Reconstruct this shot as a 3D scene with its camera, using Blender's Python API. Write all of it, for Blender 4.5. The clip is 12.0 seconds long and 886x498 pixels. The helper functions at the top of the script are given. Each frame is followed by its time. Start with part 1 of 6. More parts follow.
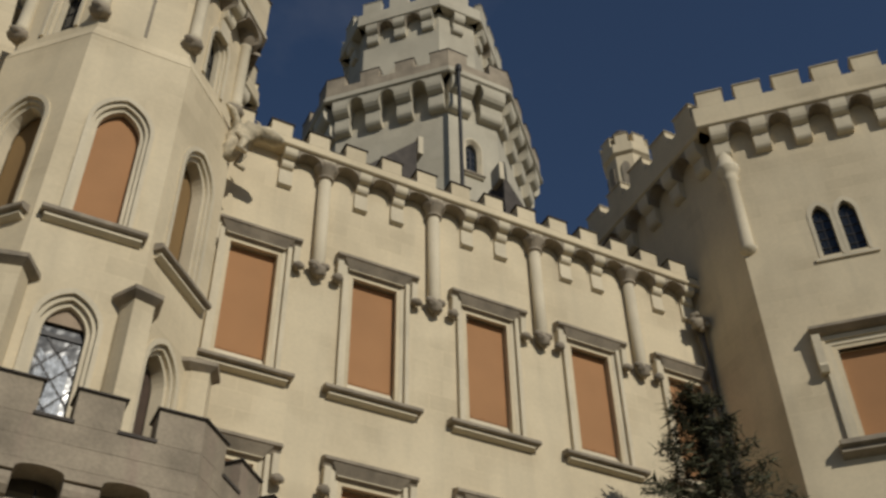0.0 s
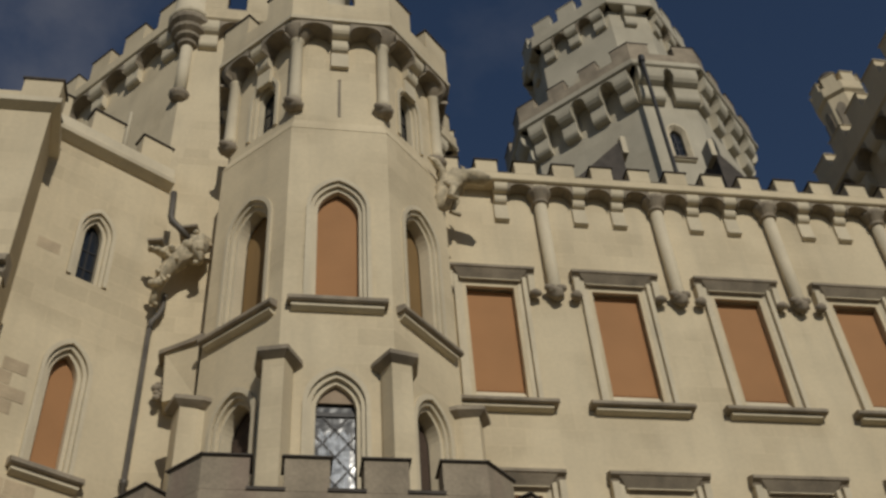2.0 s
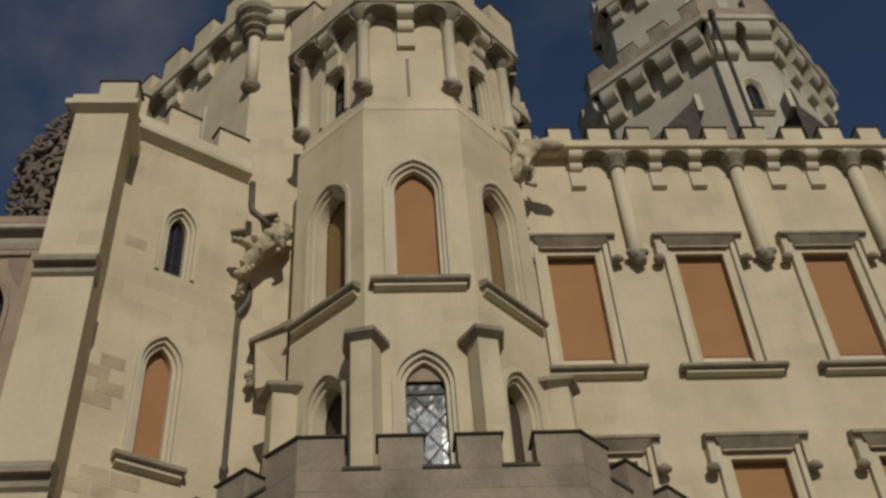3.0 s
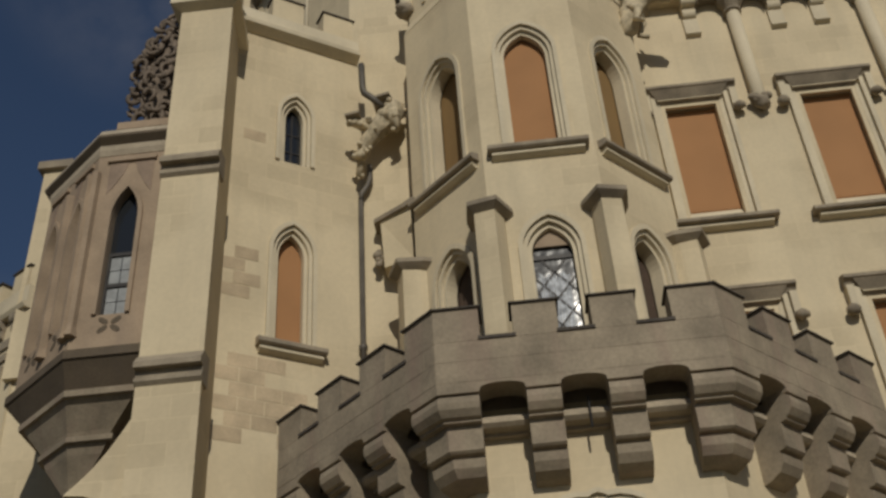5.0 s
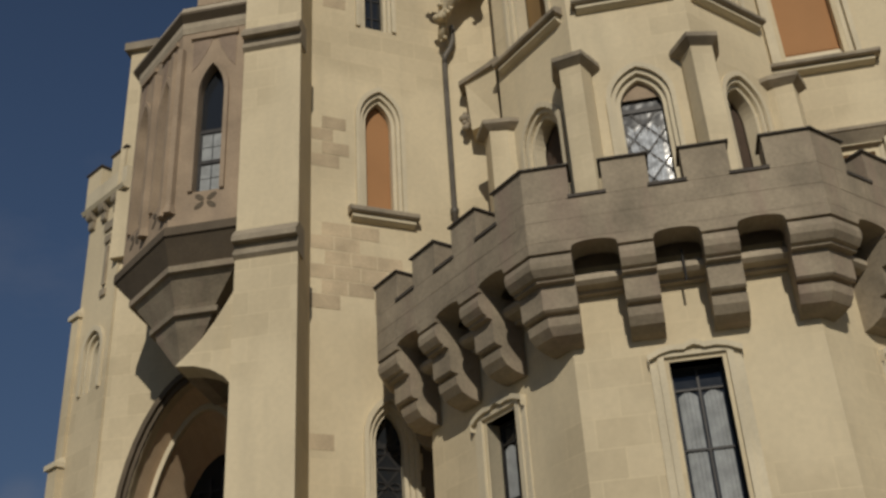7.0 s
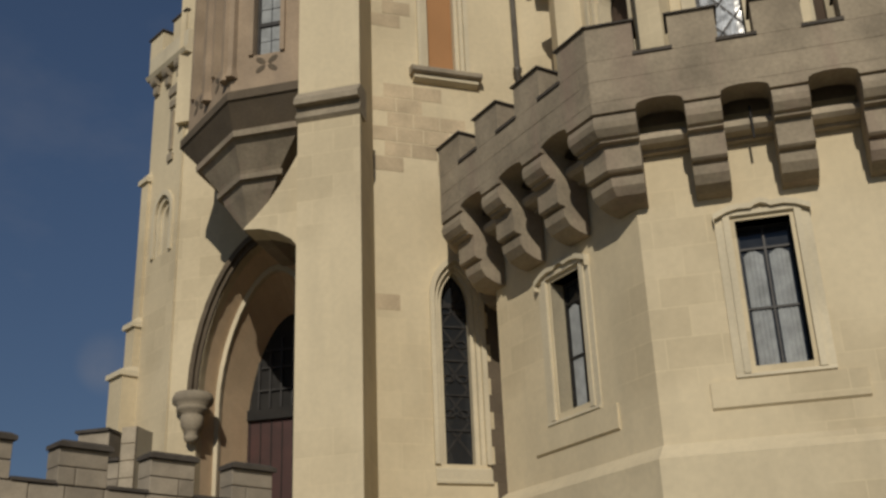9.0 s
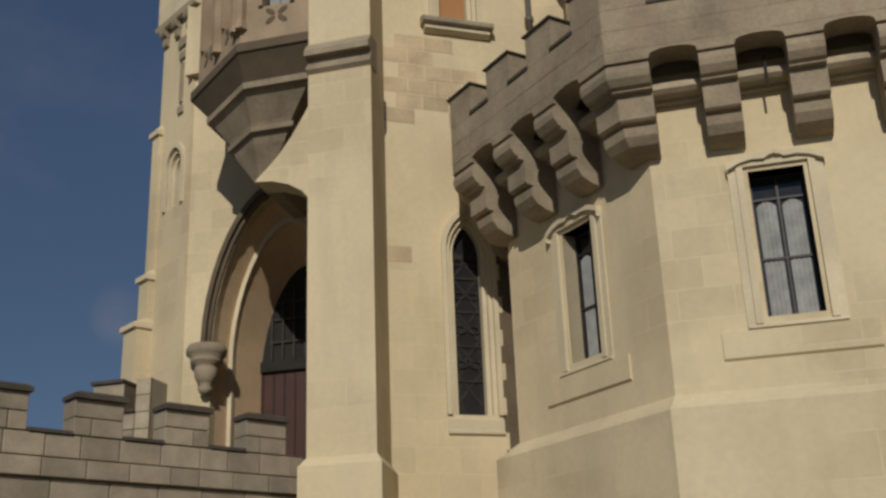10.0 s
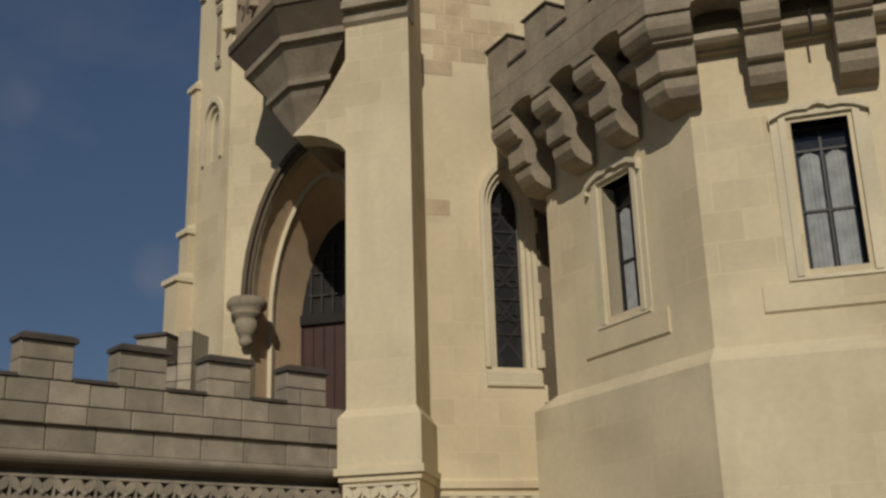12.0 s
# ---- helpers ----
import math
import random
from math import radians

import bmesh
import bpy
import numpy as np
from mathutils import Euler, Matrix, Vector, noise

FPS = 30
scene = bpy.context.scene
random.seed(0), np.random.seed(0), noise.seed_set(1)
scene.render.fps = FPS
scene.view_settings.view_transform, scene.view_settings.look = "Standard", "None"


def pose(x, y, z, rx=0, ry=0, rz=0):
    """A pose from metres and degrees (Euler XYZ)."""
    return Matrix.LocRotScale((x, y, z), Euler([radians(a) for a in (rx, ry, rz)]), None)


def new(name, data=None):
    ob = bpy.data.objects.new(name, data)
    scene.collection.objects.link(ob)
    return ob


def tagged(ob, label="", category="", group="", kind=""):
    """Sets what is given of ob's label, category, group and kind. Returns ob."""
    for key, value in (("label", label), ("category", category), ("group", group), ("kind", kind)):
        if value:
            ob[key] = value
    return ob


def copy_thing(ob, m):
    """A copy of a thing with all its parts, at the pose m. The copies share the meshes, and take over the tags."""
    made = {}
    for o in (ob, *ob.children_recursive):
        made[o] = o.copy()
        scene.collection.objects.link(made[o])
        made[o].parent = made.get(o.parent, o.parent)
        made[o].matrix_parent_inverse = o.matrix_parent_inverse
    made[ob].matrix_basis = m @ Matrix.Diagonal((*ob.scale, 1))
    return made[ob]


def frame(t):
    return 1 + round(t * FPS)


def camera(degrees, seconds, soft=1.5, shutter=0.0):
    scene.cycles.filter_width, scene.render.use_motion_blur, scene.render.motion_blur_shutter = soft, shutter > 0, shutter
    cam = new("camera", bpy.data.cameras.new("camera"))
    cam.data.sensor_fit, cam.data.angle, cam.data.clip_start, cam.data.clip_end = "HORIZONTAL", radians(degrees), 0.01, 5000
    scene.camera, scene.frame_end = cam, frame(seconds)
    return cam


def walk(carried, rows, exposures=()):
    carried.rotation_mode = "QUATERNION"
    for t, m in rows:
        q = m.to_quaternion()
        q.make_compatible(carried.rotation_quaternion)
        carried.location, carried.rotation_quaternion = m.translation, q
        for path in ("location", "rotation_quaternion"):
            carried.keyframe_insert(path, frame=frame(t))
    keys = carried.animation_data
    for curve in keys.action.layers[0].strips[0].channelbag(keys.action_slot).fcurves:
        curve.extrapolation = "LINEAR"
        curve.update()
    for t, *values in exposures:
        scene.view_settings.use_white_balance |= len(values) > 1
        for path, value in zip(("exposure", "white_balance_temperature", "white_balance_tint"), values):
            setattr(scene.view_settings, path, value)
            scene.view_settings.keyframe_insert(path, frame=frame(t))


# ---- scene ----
cam = camera(44.00, 12.0, soft=2.7, shutter=0.35)
PATH = [
    (0.0, -0.000, 0.000, 1.600, 132.175, 0.751, -26.920),
    (0.5, -0.009, -0.008, 1.593, 132.742, 1.493, -21.880),
    (1.0, -0.017, -0.018, 1.583, 133.593, 2.046, -16.317),
    (1.5, -0.017, -0.029, 1.576, 134.093, 2.700, -12.474),
    (2.0, -0.012, -0.038, 1.567, 133.952, 3.392, -8.211),
    (2.5, -0.007, -0.051, 1.560, 133.978, 3.506, -4.700),
    (3.0, -0.006, -0.060, 1.559, 132.919, 3.265, -2.601),
    (5.0, -0.046, -0.013, 1.571, 126.621, 3.305, 5.474),
    (5.5, -0.037, -0.002, 1.578, 124.703, 3.279, 6.769),
    (6.0, -0.017, 0.004, 1.585, 122.866, 3.003, 8.059),
    (6.5, 0.004, 0.002, 1.588, 121.409, 3.110, 9.559),
    (7.0, 0.021, -0.003, 1.593, 119.679, 3.052, 11.106),
    (9.0, 0.054, -0.017, 1.614, 112.492, 2.175, 14.442),
    (9.5, 0.050, -0.015, 1.614, 111.333, 2.166, 14.834),
    (10.0, 0.044, -0.011, 1.615, 110.008, 2.132, 15.049),
    (10.5, 0.037, -0.006, 1.614, 108.828, 2.029, 15.550),
    (11.0, 0.031, -0.006, 1.612, 107.863, 1.785, 16.231),
    (11.5, 0.027, -0.009, 1.608, 107.670, 1.728, 16.816),
    (12.0, 0.028, -0.012, 1.605, 107.666, 1.661, 16.939),
]
walk(cam, [(t, pose(x, y, z, rx, ry, rz)) for t, x, y, z, rx, ry, rz in PATH],
     [(0.0, 0.02, 6150, 10), (1.5, -0.17, 6200, 10), (3.0, -0.34, 6250, 10), (5.5, -0.24, 6330, 10), (7.2, -0.10, 6400, 10), (9.5, 0.0, 6430, 10), (12.0, -0.04, 6450, 10)])

# ---- light ----
world = bpy.data.worlds.new("sky")
scene.world = world
world.use_nodes = True
wn, wl = world.node_tree.nodes, world.node_tree.links
SUN_EL, SUN_AZ = 31.0, -9.0   # height, and degrees to the west of straight-on (minus: east)
sky = wn.new("ShaderNodeTexSky")
sky.sky_type = "NISHITA"
sky.sun_disc = False
sky.sun_elevation = radians(SUN_EL)
sky.sun_rotation = radians(180 + SUN_AZ)
sky.air_density, sky.dust_density, sky.ozone_density = 0.72, 0.0, 1.5
tc = wn.new("ShaderNodeTexCoord")
mp = wn.new("ShaderNodeMapping")
mp.inputs["Scale"].default_value = (1.0, 1.0, 1.8)
cl = wn.new("ShaderNodeTexNoise")
cl.inputs["Scale"].default_value, cl.inputs["Detail"].default_value, cl.inputs["Roughness"].default_value = 2.6, 7, 0.6
cr = wn.new("ShaderNodeMapRange")
cr.inputs["From Min"].default_value, cr.inputs["From Max"].default_value = 0.56, 0.80
cr.inputs["To Min"].default_value, cr.inputs["To Max"].default_value = 0.0, 0.2
mx = wn.new("ShaderNodeMix")
mx.data_type = "RGBA"
mx.inputs[7].default_value = (4.2, 4.0, 4.1, 1)
wl.new(tc.outputs["Generated"], mp.inputs[0])
wl.new(mp.outputs[0], cl.inputs["Vector"])
wl.new(cl.outputs["Fac"], cr.inputs[0])
fine_cloud = wn.new("ShaderNodeTexNoise")
fine_cloud.inputs["Scale"].default_value, fine_cloud.inputs["Detail"].default_value, fine_cloud.inputs["Roughness"].default_value = 9.0, 6, 0.55
wl.new(tc.outputs["Generated"], fine_cloud.inputs["Vector"])
cover = cr.outputs[0]
# one broad thin cloud over the west tower, two wisps low in the west
for way, wide, core, thick in (((-0.239, 0.571, 0.785), 10.0, 1.0, 0.42), ((-0.498, 0.819, 0.284), 1.9, 0.2, 0.40), ((-0.581, 0.703, 0.411), 1.8, 0.2, 0.22)):
    dp = wn.new("ShaderNodeVectorMath")
    dp.operation = "DOT_PRODUCT"
    dp.inputs[1].default_value = Vector(way).normalized()
    wl.new(tc.outputs["Generated"], dp.inputs[0])
    near = wn.new("ShaderNodeMapRange")
    near.interpolation_type = "SMOOTHSTEP"
    near.inputs["From Min"].default_value, near.inputs["From Max"].default_value = math.cos(radians(wide)), math.cos(radians(core))
    near.inputs["To Min"].default_value, near.inputs["To Max"].default_value = 0.0, thick
    wl.new(dp.outputs["Value"], near.inputs[0])
    soft = wn.new("ShaderNodeMapRange")
    soft.inputs["From Min"].default_value, soft.inputs["From Max"].default_value = 0.36, 0.72
    wl.new(fine_cloud.outputs["Fac"], soft.inputs[0])
    both = wn.new("ShaderNodeMath")
    both.operation = "MULTIPLY"
    wl.new(near.outputs[0], both.inputs[0])
    wl.new(soft.outputs[0], both.inputs[1])
    most = wn.new("ShaderNodeMath")
    most.operation = "MAXIMUM"
    wl.new(cover, most.inputs[0])
    wl.new(both.outputs[0], most.inputs[1])
    cover = most.outputs[0]
wl.new(cover, mx.inputs[0])
axes = wn.new("ShaderNodeSeparateXYZ")
wl.new(tc.outputs["Generated"], axes.inputs[0])
lift = wn.new("ShaderNodeMapRange")
lift.interpolation_type = "SMOOTHSTEP"
lift.inputs["From Min"].default_value, lift.inputs["From Max"].default_value = 0.05, 0.65
lift.inputs["To Min"].default_value, lift.inputs["To Max"].default_value = 0.56, 1.0
wl.new(axes.outputs["Z"], lift.inputs[0])
clear = wn.new("ShaderNodeVectorMath")
clear.operation = "SCALE"
wl.new(sky.outputs[0], clear.inputs[0])
wl.new(lift.outputs[0], clear.inputs["Scale"])
wl.new(clear.outputs[0], mx.inputs[6])
wl.new(mx.outputs[2], wn["Background"].inputs[0])
wn["Background"].inputs[1].default_value = 0.051
sun = new("sun", bpy.data.lights.new("sun", "SUN"))
sun.data.energy, sun.data.angle, sun.data.color = 2.8, radians(0.6), (1.0, 0.925, 0.785)
sun.matrix_basis = pose(0, 0, 60, 90 - SUN_EL, 0, -SUN_AZ)


# ---- materials ----
def material(name, base, rough=0.85, var=0.12, scale=1.2, grain=30.0, bump=0.15, metal=0.0, blocks=None, stain=0.0, tint=None, rand=0.0):
    """Stone, plaster, paint: large stains, fine grain, relief, and faint ashlar joints where blocks=(width, height, strength)."""
    m = bpy.data.materials.new(name)
    m.use_nodes = True
    n, l = m.node_tree.nodes, m.node_tree.links
    b = n["Principled BSDF"]
    b.inputs["Roughness"].default_value, b.inputs["Metallic"].default_value = rough, metal
    geo = n.new("ShaderNodeNewGeometry")
    big = n.new("ShaderNodeTexNoise")
    big.inputs["Scale"].default_value, big.inputs["Detail"].default_value = scale, 6
    fine = n.new("ShaderNodeTexNoise")
    fine.inputs["Scale"].default_value, fine.inputs["Detail"].default_value = grain, 4
    l.new(geo.outputs["Position"], big.inputs["Vector"])
    l.new(geo.outputs["Position"], fine.inputs["Vector"])
    ramp = n.new("ShaderNodeValToRGB")
    lo = [c * (1 - 1.6 * var) for c in base]
    hi = [min(1, c * (1 + var)) for c in base]
    ramp.color_ramp.elements[0].position, ramp.color_ramp.elements[0].color = 0.3, (*lo, 1)
    ramp.color_ramp.elements[1].position, ramp.color_ramp.elements[1].color = 0.65, (*hi, 1)
    l.new(big.outputs["Fac"], ramp.inputs[0])
    colour = ramp.outputs[0]

    def mixed(kind, fac, a, c):
        x = n.new("ShaderNodeMix")
        x.data_type, x.blend_type = "RGBA", kind
        for s, v in ((x.inputs[0], fac), (x.inputs[6], a), (x.inputs[7], c)):
            if hasattr(v, "links"):
                l.new(v, s)
            else:
                s.default_value = v
        return x.outputs[2]

    g = n.new("ShaderNodeMapRange")
    g.inputs["From Min"].default_value, g.inputs["From Max"].default_value = 0.25, 0.75
    g.inputs["To Min"].default_value, g.inputs["To Max"].default_value = 1 - var, 1 + var * 0.6
    l.new(fine.outputs["Fac"], g.inputs[0])
    colour = mixed("MULTIPLY", 1.0, colour, g.outputs[0])
    if stain:
        st = n.new("ShaderNodeTexNoise")
        mp = n.new("ShaderNodeMapping")
        mp.inputs["Scale"].default_value = (1.6, 1.6, 0.22)
        l.new(geo.outputs["Position"], mp.inputs[0])
        l.new(mp.outputs[0], st.inputs["Vector"])
        st.inputs["Scale"].default_value, st.inputs["Detail"].default_value = 1.5, 8
        r2 = n.new("ShaderNodeMapRange")
        r2.inputs["From Min"].default_value, r2.inputs["From Max"].default_value = 0.5, 0.72
        r2.inputs["To Min"].default_value, r2.inputs["To Max"].default_value = 0.0, stain
        l.new(st.outputs["Fac"], r2.inputs[0])
        colour = mixed("MIX", r2.outputs[0], colour, (*(tint or (0.25, 0.21, 0.15)), 1))
    height = fine.outputs["Fac"]
    if blocks:
        w, h, strength = blocks
        tc = n.new("ShaderNodeTexCoord")
        br = n.new("ShaderNodeTexBrick")
        br.inputs["Scale"].default_value = 1.0
        br.inputs["Brick Width"].default_value, br.inputs["Row Height"].default_value = w, h
        br.inputs["Mortar Size"].default_value, br.inputs["Mortar Smooth"].default_value = 0.012, 0.6
        br.inputs["Bias"].default_value = -0.2
        br.inputs["Color1"].default_value, br.inputs["Color2"].default_value = (0.80, 0.785, 0.765, 1), (0.98, 0.97, 0.96, 1)
        br.inputs["Mortar"].default_value = (0.98, 0.97, 0.94, 1)
        uv = n.new("ShaderNodeUVMap")
        l.new(uv.outputs[0], br.inputs["Vector"])
        patch = n.new("ShaderNodeTexNoise")
        patch.inputs["Scale"].default_value = 0.45
        l.new(geo.outputs["Position"], patch.inputs["Vector"])
        pr = n.new("ShaderNodeMapRange")
        pr.inputs["From Min"].default_value, pr.inputs["From Max"].default_value = 0.46, 0.60
        pr.inputs["To Min"].default_value, pr.inputs["To Max"].default_value = 0.1 * strength, strength
        l.new(patch.outputs["Fac"], pr.inputs[0])
        colour = mixed("MULTIPLY", pr.outputs[0], colour, br.outputs["Color"])
    if rand:
        oi = n.new("ShaderNodeObjectInfo")
        r3 = n.new("ShaderNodeMapRange")
        r3.inputs["To Min"].default_value, r3.inputs["To Max"].default_value = 1 - rand, 1 + rand
        l.new(oi.outputs["Random"], r3.inputs[0])
        colour = mixed("MULTIPLY", 1.0, colour, r3.outputs[0])
    l.new(colour, b.inputs["Base Color"])
    bp = n.new("ShaderNodeBump")
    bp.inputs["Strength"].default_value, bp.inputs["Distance"].default_value = bump, 0.02
    l.new(height, bp.inputs["Height"])
    l.new(bp.outputs[0], b.inputs["Normal"])
    return m


def glass(name, tint, rough=0.08):
    m = bpy.data.materials.new(name)
    m.use_nodes = True
    n, l = m.node_tree.nodes, m.node_tree.links
    b = n["Principled BSDF"]
    b.inputs["Base Color"].default_value = (*tint, 1)
    b.inputs["Roughness"].default_value = rough
    b.inputs["IOR"].default_value = 1.52
    nz = n.new("ShaderNodeTexNoise")
    nz.inputs["Scale"].default_value = 2.5
    bp = n.new("ShaderNodeBump")
    bp.inputs["Strength"].default_value, bp.inputs["Distance"].default_value = 0.25, 0.05
    geo = n.new("ShaderNodeNewGeometry")
    l.new(geo.outputs["Position"], nz.inputs["Vector"])
    l.new(nz.outputs["Fac"], bp.inputs["Height"])
    l.new(bp.outputs[0], b.inputs["Normal"])
    return m


CREAM = material("cream_limestone", (0.63, 0.53, 0.355), 0.9, 0.06, 0.5, 11, 0.06, blocks=(0.72, 0.42, 0.75), stain=0.28, tint=(0.42, 0.36, 0.25))
PLINTH = material("large_block_limestone", (0.62, 0.525, 0.355), 0.9, 0.07, 0.5, 11, 0.08, blocks=(1.15, 0.55, 0.95), stain=0.28, tint=(0.42, 0.36, 0.25))
TRIM = material("dressed_limestone", (0.60, 0.52, 0.37), 0.88, 0.08, 0.9, 22, 0.12, stain=0.2, tint=(0.36, 0.31, 0.22))
LICHEN = material("brown_lichened_stone", (0.34, 0.28, 0.20), 0.93, 0.16, 1.2, 18, 0.25, stain=0.4, tint=(0.2, 0.16, 0.11))
# weathered stone; also carries the shade of soffits, arches and drip moulds
WEATHER_SHADE = material("weathered_and_shaded_stone", (0.30, 0.25, 0.18), 0.92, 0.16, 2.0, 25, 0.2, stain=0.4, tint=(0.12, 0.10, 0.08))
BROWN = material("brown_sandstone", (0.293, 0.241, 0.171), 0.93, 0.17, 1.7, 18, 0.3, rand=0.05, stain=0.5, tint=(0.27, 0.185, 0.145))
ORIEL = material("pinkish_sandstone", (0.335, 0.252, 0.172), 0.92, 0.12, 1.5, 26, 0.2, stain=0.3, tint=(0.22, 0.17, 0.13))
GREY = material("grey_granite_block", (0.30, 0.252, 0.19), 0.92, 0.14, 3.0, 40, 0.3, stain=0.25, tint=(0.2, 0.18, 0.15), rand=0.2)
# darker than the oriel stone, for the shade of sunk tracery
TRACERY = material("shaded_tracery_sandstone", (0.27, 0.20, 0.145), 0.93, 0.15, 1.5, 26, 0.2, stain=0.3, tint=(0.2, 0.15, 0.11))
# weathered sandstone; also holds shade of undersides, hollows and one cast shadow
ORIELD = material("weathered_and_shaded_sandstone", (0.118, 0.090, 0.060), 0.93, 0.15, 1.5, 26, 0.2, stain=0.4, tint=(0.10, 0.08, 0.06))
# pale stone; on the bay's rolls it is brown sandstone with sunlight put in
CUSHION = material("pale_and_sunlit_sandstone", (0.40, 0.335, 0.245), 0.93, 0.14, 2.0, 22, 0.25, stain=0.3, tint=(0.28, 0.22, 0.16))
CAP = material("dark_capstone", (0.075, 0.062, 0.05), 0.9, 0.2, 3.0, 30, 0.25)
TOWERM = material("pale_tower_plaster", (0.50, 0.45, 0.34), 0.92, 0.08, 0.35, 12, 0.12, blocks=(1.2, 0.5, 0.5), stain=0.25, tint=(0.36, 0.32, 0.25))
SHUT = material("orange_brown_shutter", (0.365, 0.186, 0.078), 0.9, 0.05, 0.8, 40, 0.06)
# golden, darker copy of the blind colour; the reveal's shade is in it
GOLDEN = material("shaded_golden_shutter", (0.22, 0.135, 0.05), 0.9, 0.06, 0.8, 40, 0.06)
# dark brown that stands for the shade inside an opening
UNLIT_BROWN = material("unlit_interior_brown", (0.07, 0.045, 0.03), 0.85, 0.2, 2.0, 30, 0.1)
# near-black; the darkness of unlit rooms and openings is in the colour
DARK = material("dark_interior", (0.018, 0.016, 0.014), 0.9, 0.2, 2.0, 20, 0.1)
LEAD = material("dark_lead_bar", (0.035, 0.032, 0.03), 0.55, 0.2, 6, 40, 0.1, metal=0.4)
DOORM = material("red_brown_oak", (0.05, 0.015, 0.011), 0.6, 0.2, 2.0, 50, 0.2)
PIPE = material("weathered_lead_pipe", (0.12, 0.105, 0.085), 0.6, 0.15, 3.0, 30, 0.1, metal=0.3)
CARVED = material("dark_carved_stone", (0.18, 0.14, 0.105), 0.92, 0.3, 4.0, 30, 0.4)
CURTAIN = material("white_net_curtain", (0.30, 0.31, 0.31), 0.9, 0.16, 5.0, 60, 0.2)
LEAF = material("dark_conifer_needles", (0.055, 0.055, 0.022), 0.7, 0.3, 3.0, 30, 0.1)
BARK = material("brown_bark", (0.10, 0.07, 0.045), 0.95, 0.25, 4.0, 30, 0.4)
# ground out of view, pale enough to bounce light up into the shade
GRASS = material("bounce_gravel_and_grass", (0.19, 0.17, 0.12), 0.95, 0.25, 0.4, 9, 0.3)
REVEAL = material("warm_plaster_reveal", (0.60, 0.44, 0.28), 0.92, 0.09, 1.0, 20, 0.15, stain=0.25, tint=(0.5, 0.3, 0.17))
BEAST = material("lichened_carved_stone", (0.52, 0.44, 0.30), 0.92, 0.25, 5.0, 30, 0.3)
ASHLAR = material("tan_ashlar_block", (0.50, 0.395, 0.26), 0.92, 0.12, 2.0, 24, 0.2, stain=0.3, tint=(0.34, 0.27, 0.18), rand=0.10)
WHITE = material("white_cloth", (0.50, 0.52, 0.55), 0.9, 0.35, 8.0, 40, 0.3)
PANE = glass("dark_window_pane", (0.02, 0.022, 0.025))
LEADGLASS = glass("leaded_pane", (0.05, 0.048, 0.045), 0.12)


# ---- mesh helpers ----
def uv_metres(bm):
    """UVs in metres: along the wall, and up."""
    lay = bm.loops.layers.uv.verify()
    bm.normal_update()
    for f in bm.faces:
        n = f.normal
        if abs(n.z) > 0.8:
            for lp in f.loops:
                lp[lay].uv = (lp.vert.co.x, lp.vert.co.y)
        else:
            t = Vector((-n.y, n.x, 0)).normalized()
            for lp in f.loops:
                lp[lay].uv = (lp.vert.co.dot(t), lp.vert.co.z)


def mesh_of(name, bm, mat, smooth=False):
    bmesh.ops.recalc_face_normals(bm, faces=bm.faces)
    uv_metres(bm)
    me = bpy.data.meshes.new(name)
    bm.to_mesh(me)
    bm.free()
    me.materials.append(mat)
    if smooth:
        for p in me.polygons:
            p.use_smooth = True
    return me


def put(name, me, parent, m=None, label=""):
    ob = new(name, me)
    ob.parent = parent
    base = parent.matrix_basis
    if parent.parent:
        base = parent.parent.matrix_basis @ base
    ob.matrix_basis = base.inverted() @ (m or Matrix())
    if label:
        ob["label"] = label
    return ob


def part(name, bm, mat, parent, label="", m=None, smooth=False):
    """One mesh under a thing or a part; its coordinates are those of the frame m."""
    return put(name, mesh_of(name, bm, mat, smooth), parent, m, label)


def thing(name, m, label, category, group="", kind=""):
    ob = new(name)
    ob.empty_display_size = 0.2
    ob.matrix_basis = m
    return tagged(ob, label, category, group, kind)


def frame_at(x, y, a, z=0.0):
    """Frame of a wall face: x along it, y into the wall, z up."""
    return pose(x, y, z, 0, 0, a)


def box(bm, u0, u1, v0, v1, z0, z1):
    vs = [bm.verts.new((u, v, z)) for z in (z0, z1) for v in (v0, v1) for u in (u0, u1)]
    for q in ((0, 1, 3, 2), (4, 6, 7, 5), (0, 4, 5, 1), (2, 3, 7, 6), (0, 2, 6, 4), (1, 5, 7, 3)):
        bm.faces.new([vs[i] for i in q])
    return vs


def prism(bm, pts, z0, z1, top=None):
    """Upright prism on the plan pts; top: another plan of as many points for a taper."""
    a = [bm.verts.new((x, y, z0)) for x, y in pts]
    b = [bm.verts.new((x, y, z1)) for x, y in (top or pts)]
    n = len(pts)
    bm.faces.new(a[::-1])
    bm.faces.new(b)
    for i in range(n):
        bm.faces.new((a[i], a[(i + 1) % n], b[(i + 1) % n], b[i]))


def profile(bm, pts, u0, u1):
    """A profile of (v, z) points drawn along u."""
    a = [bm.verts.new((u0, v, z)) for v, z in pts]
    b = [bm.verts.new((u1, v, z)) for v, z in pts]
    n = len(pts)
    bm.faces.new(a)
    bm.faces.new(b[::-1])
    for i in range(n):
        bm.faces.new((a[i], b[i], b[(i + 1) % n], a[(i + 1) % n]))


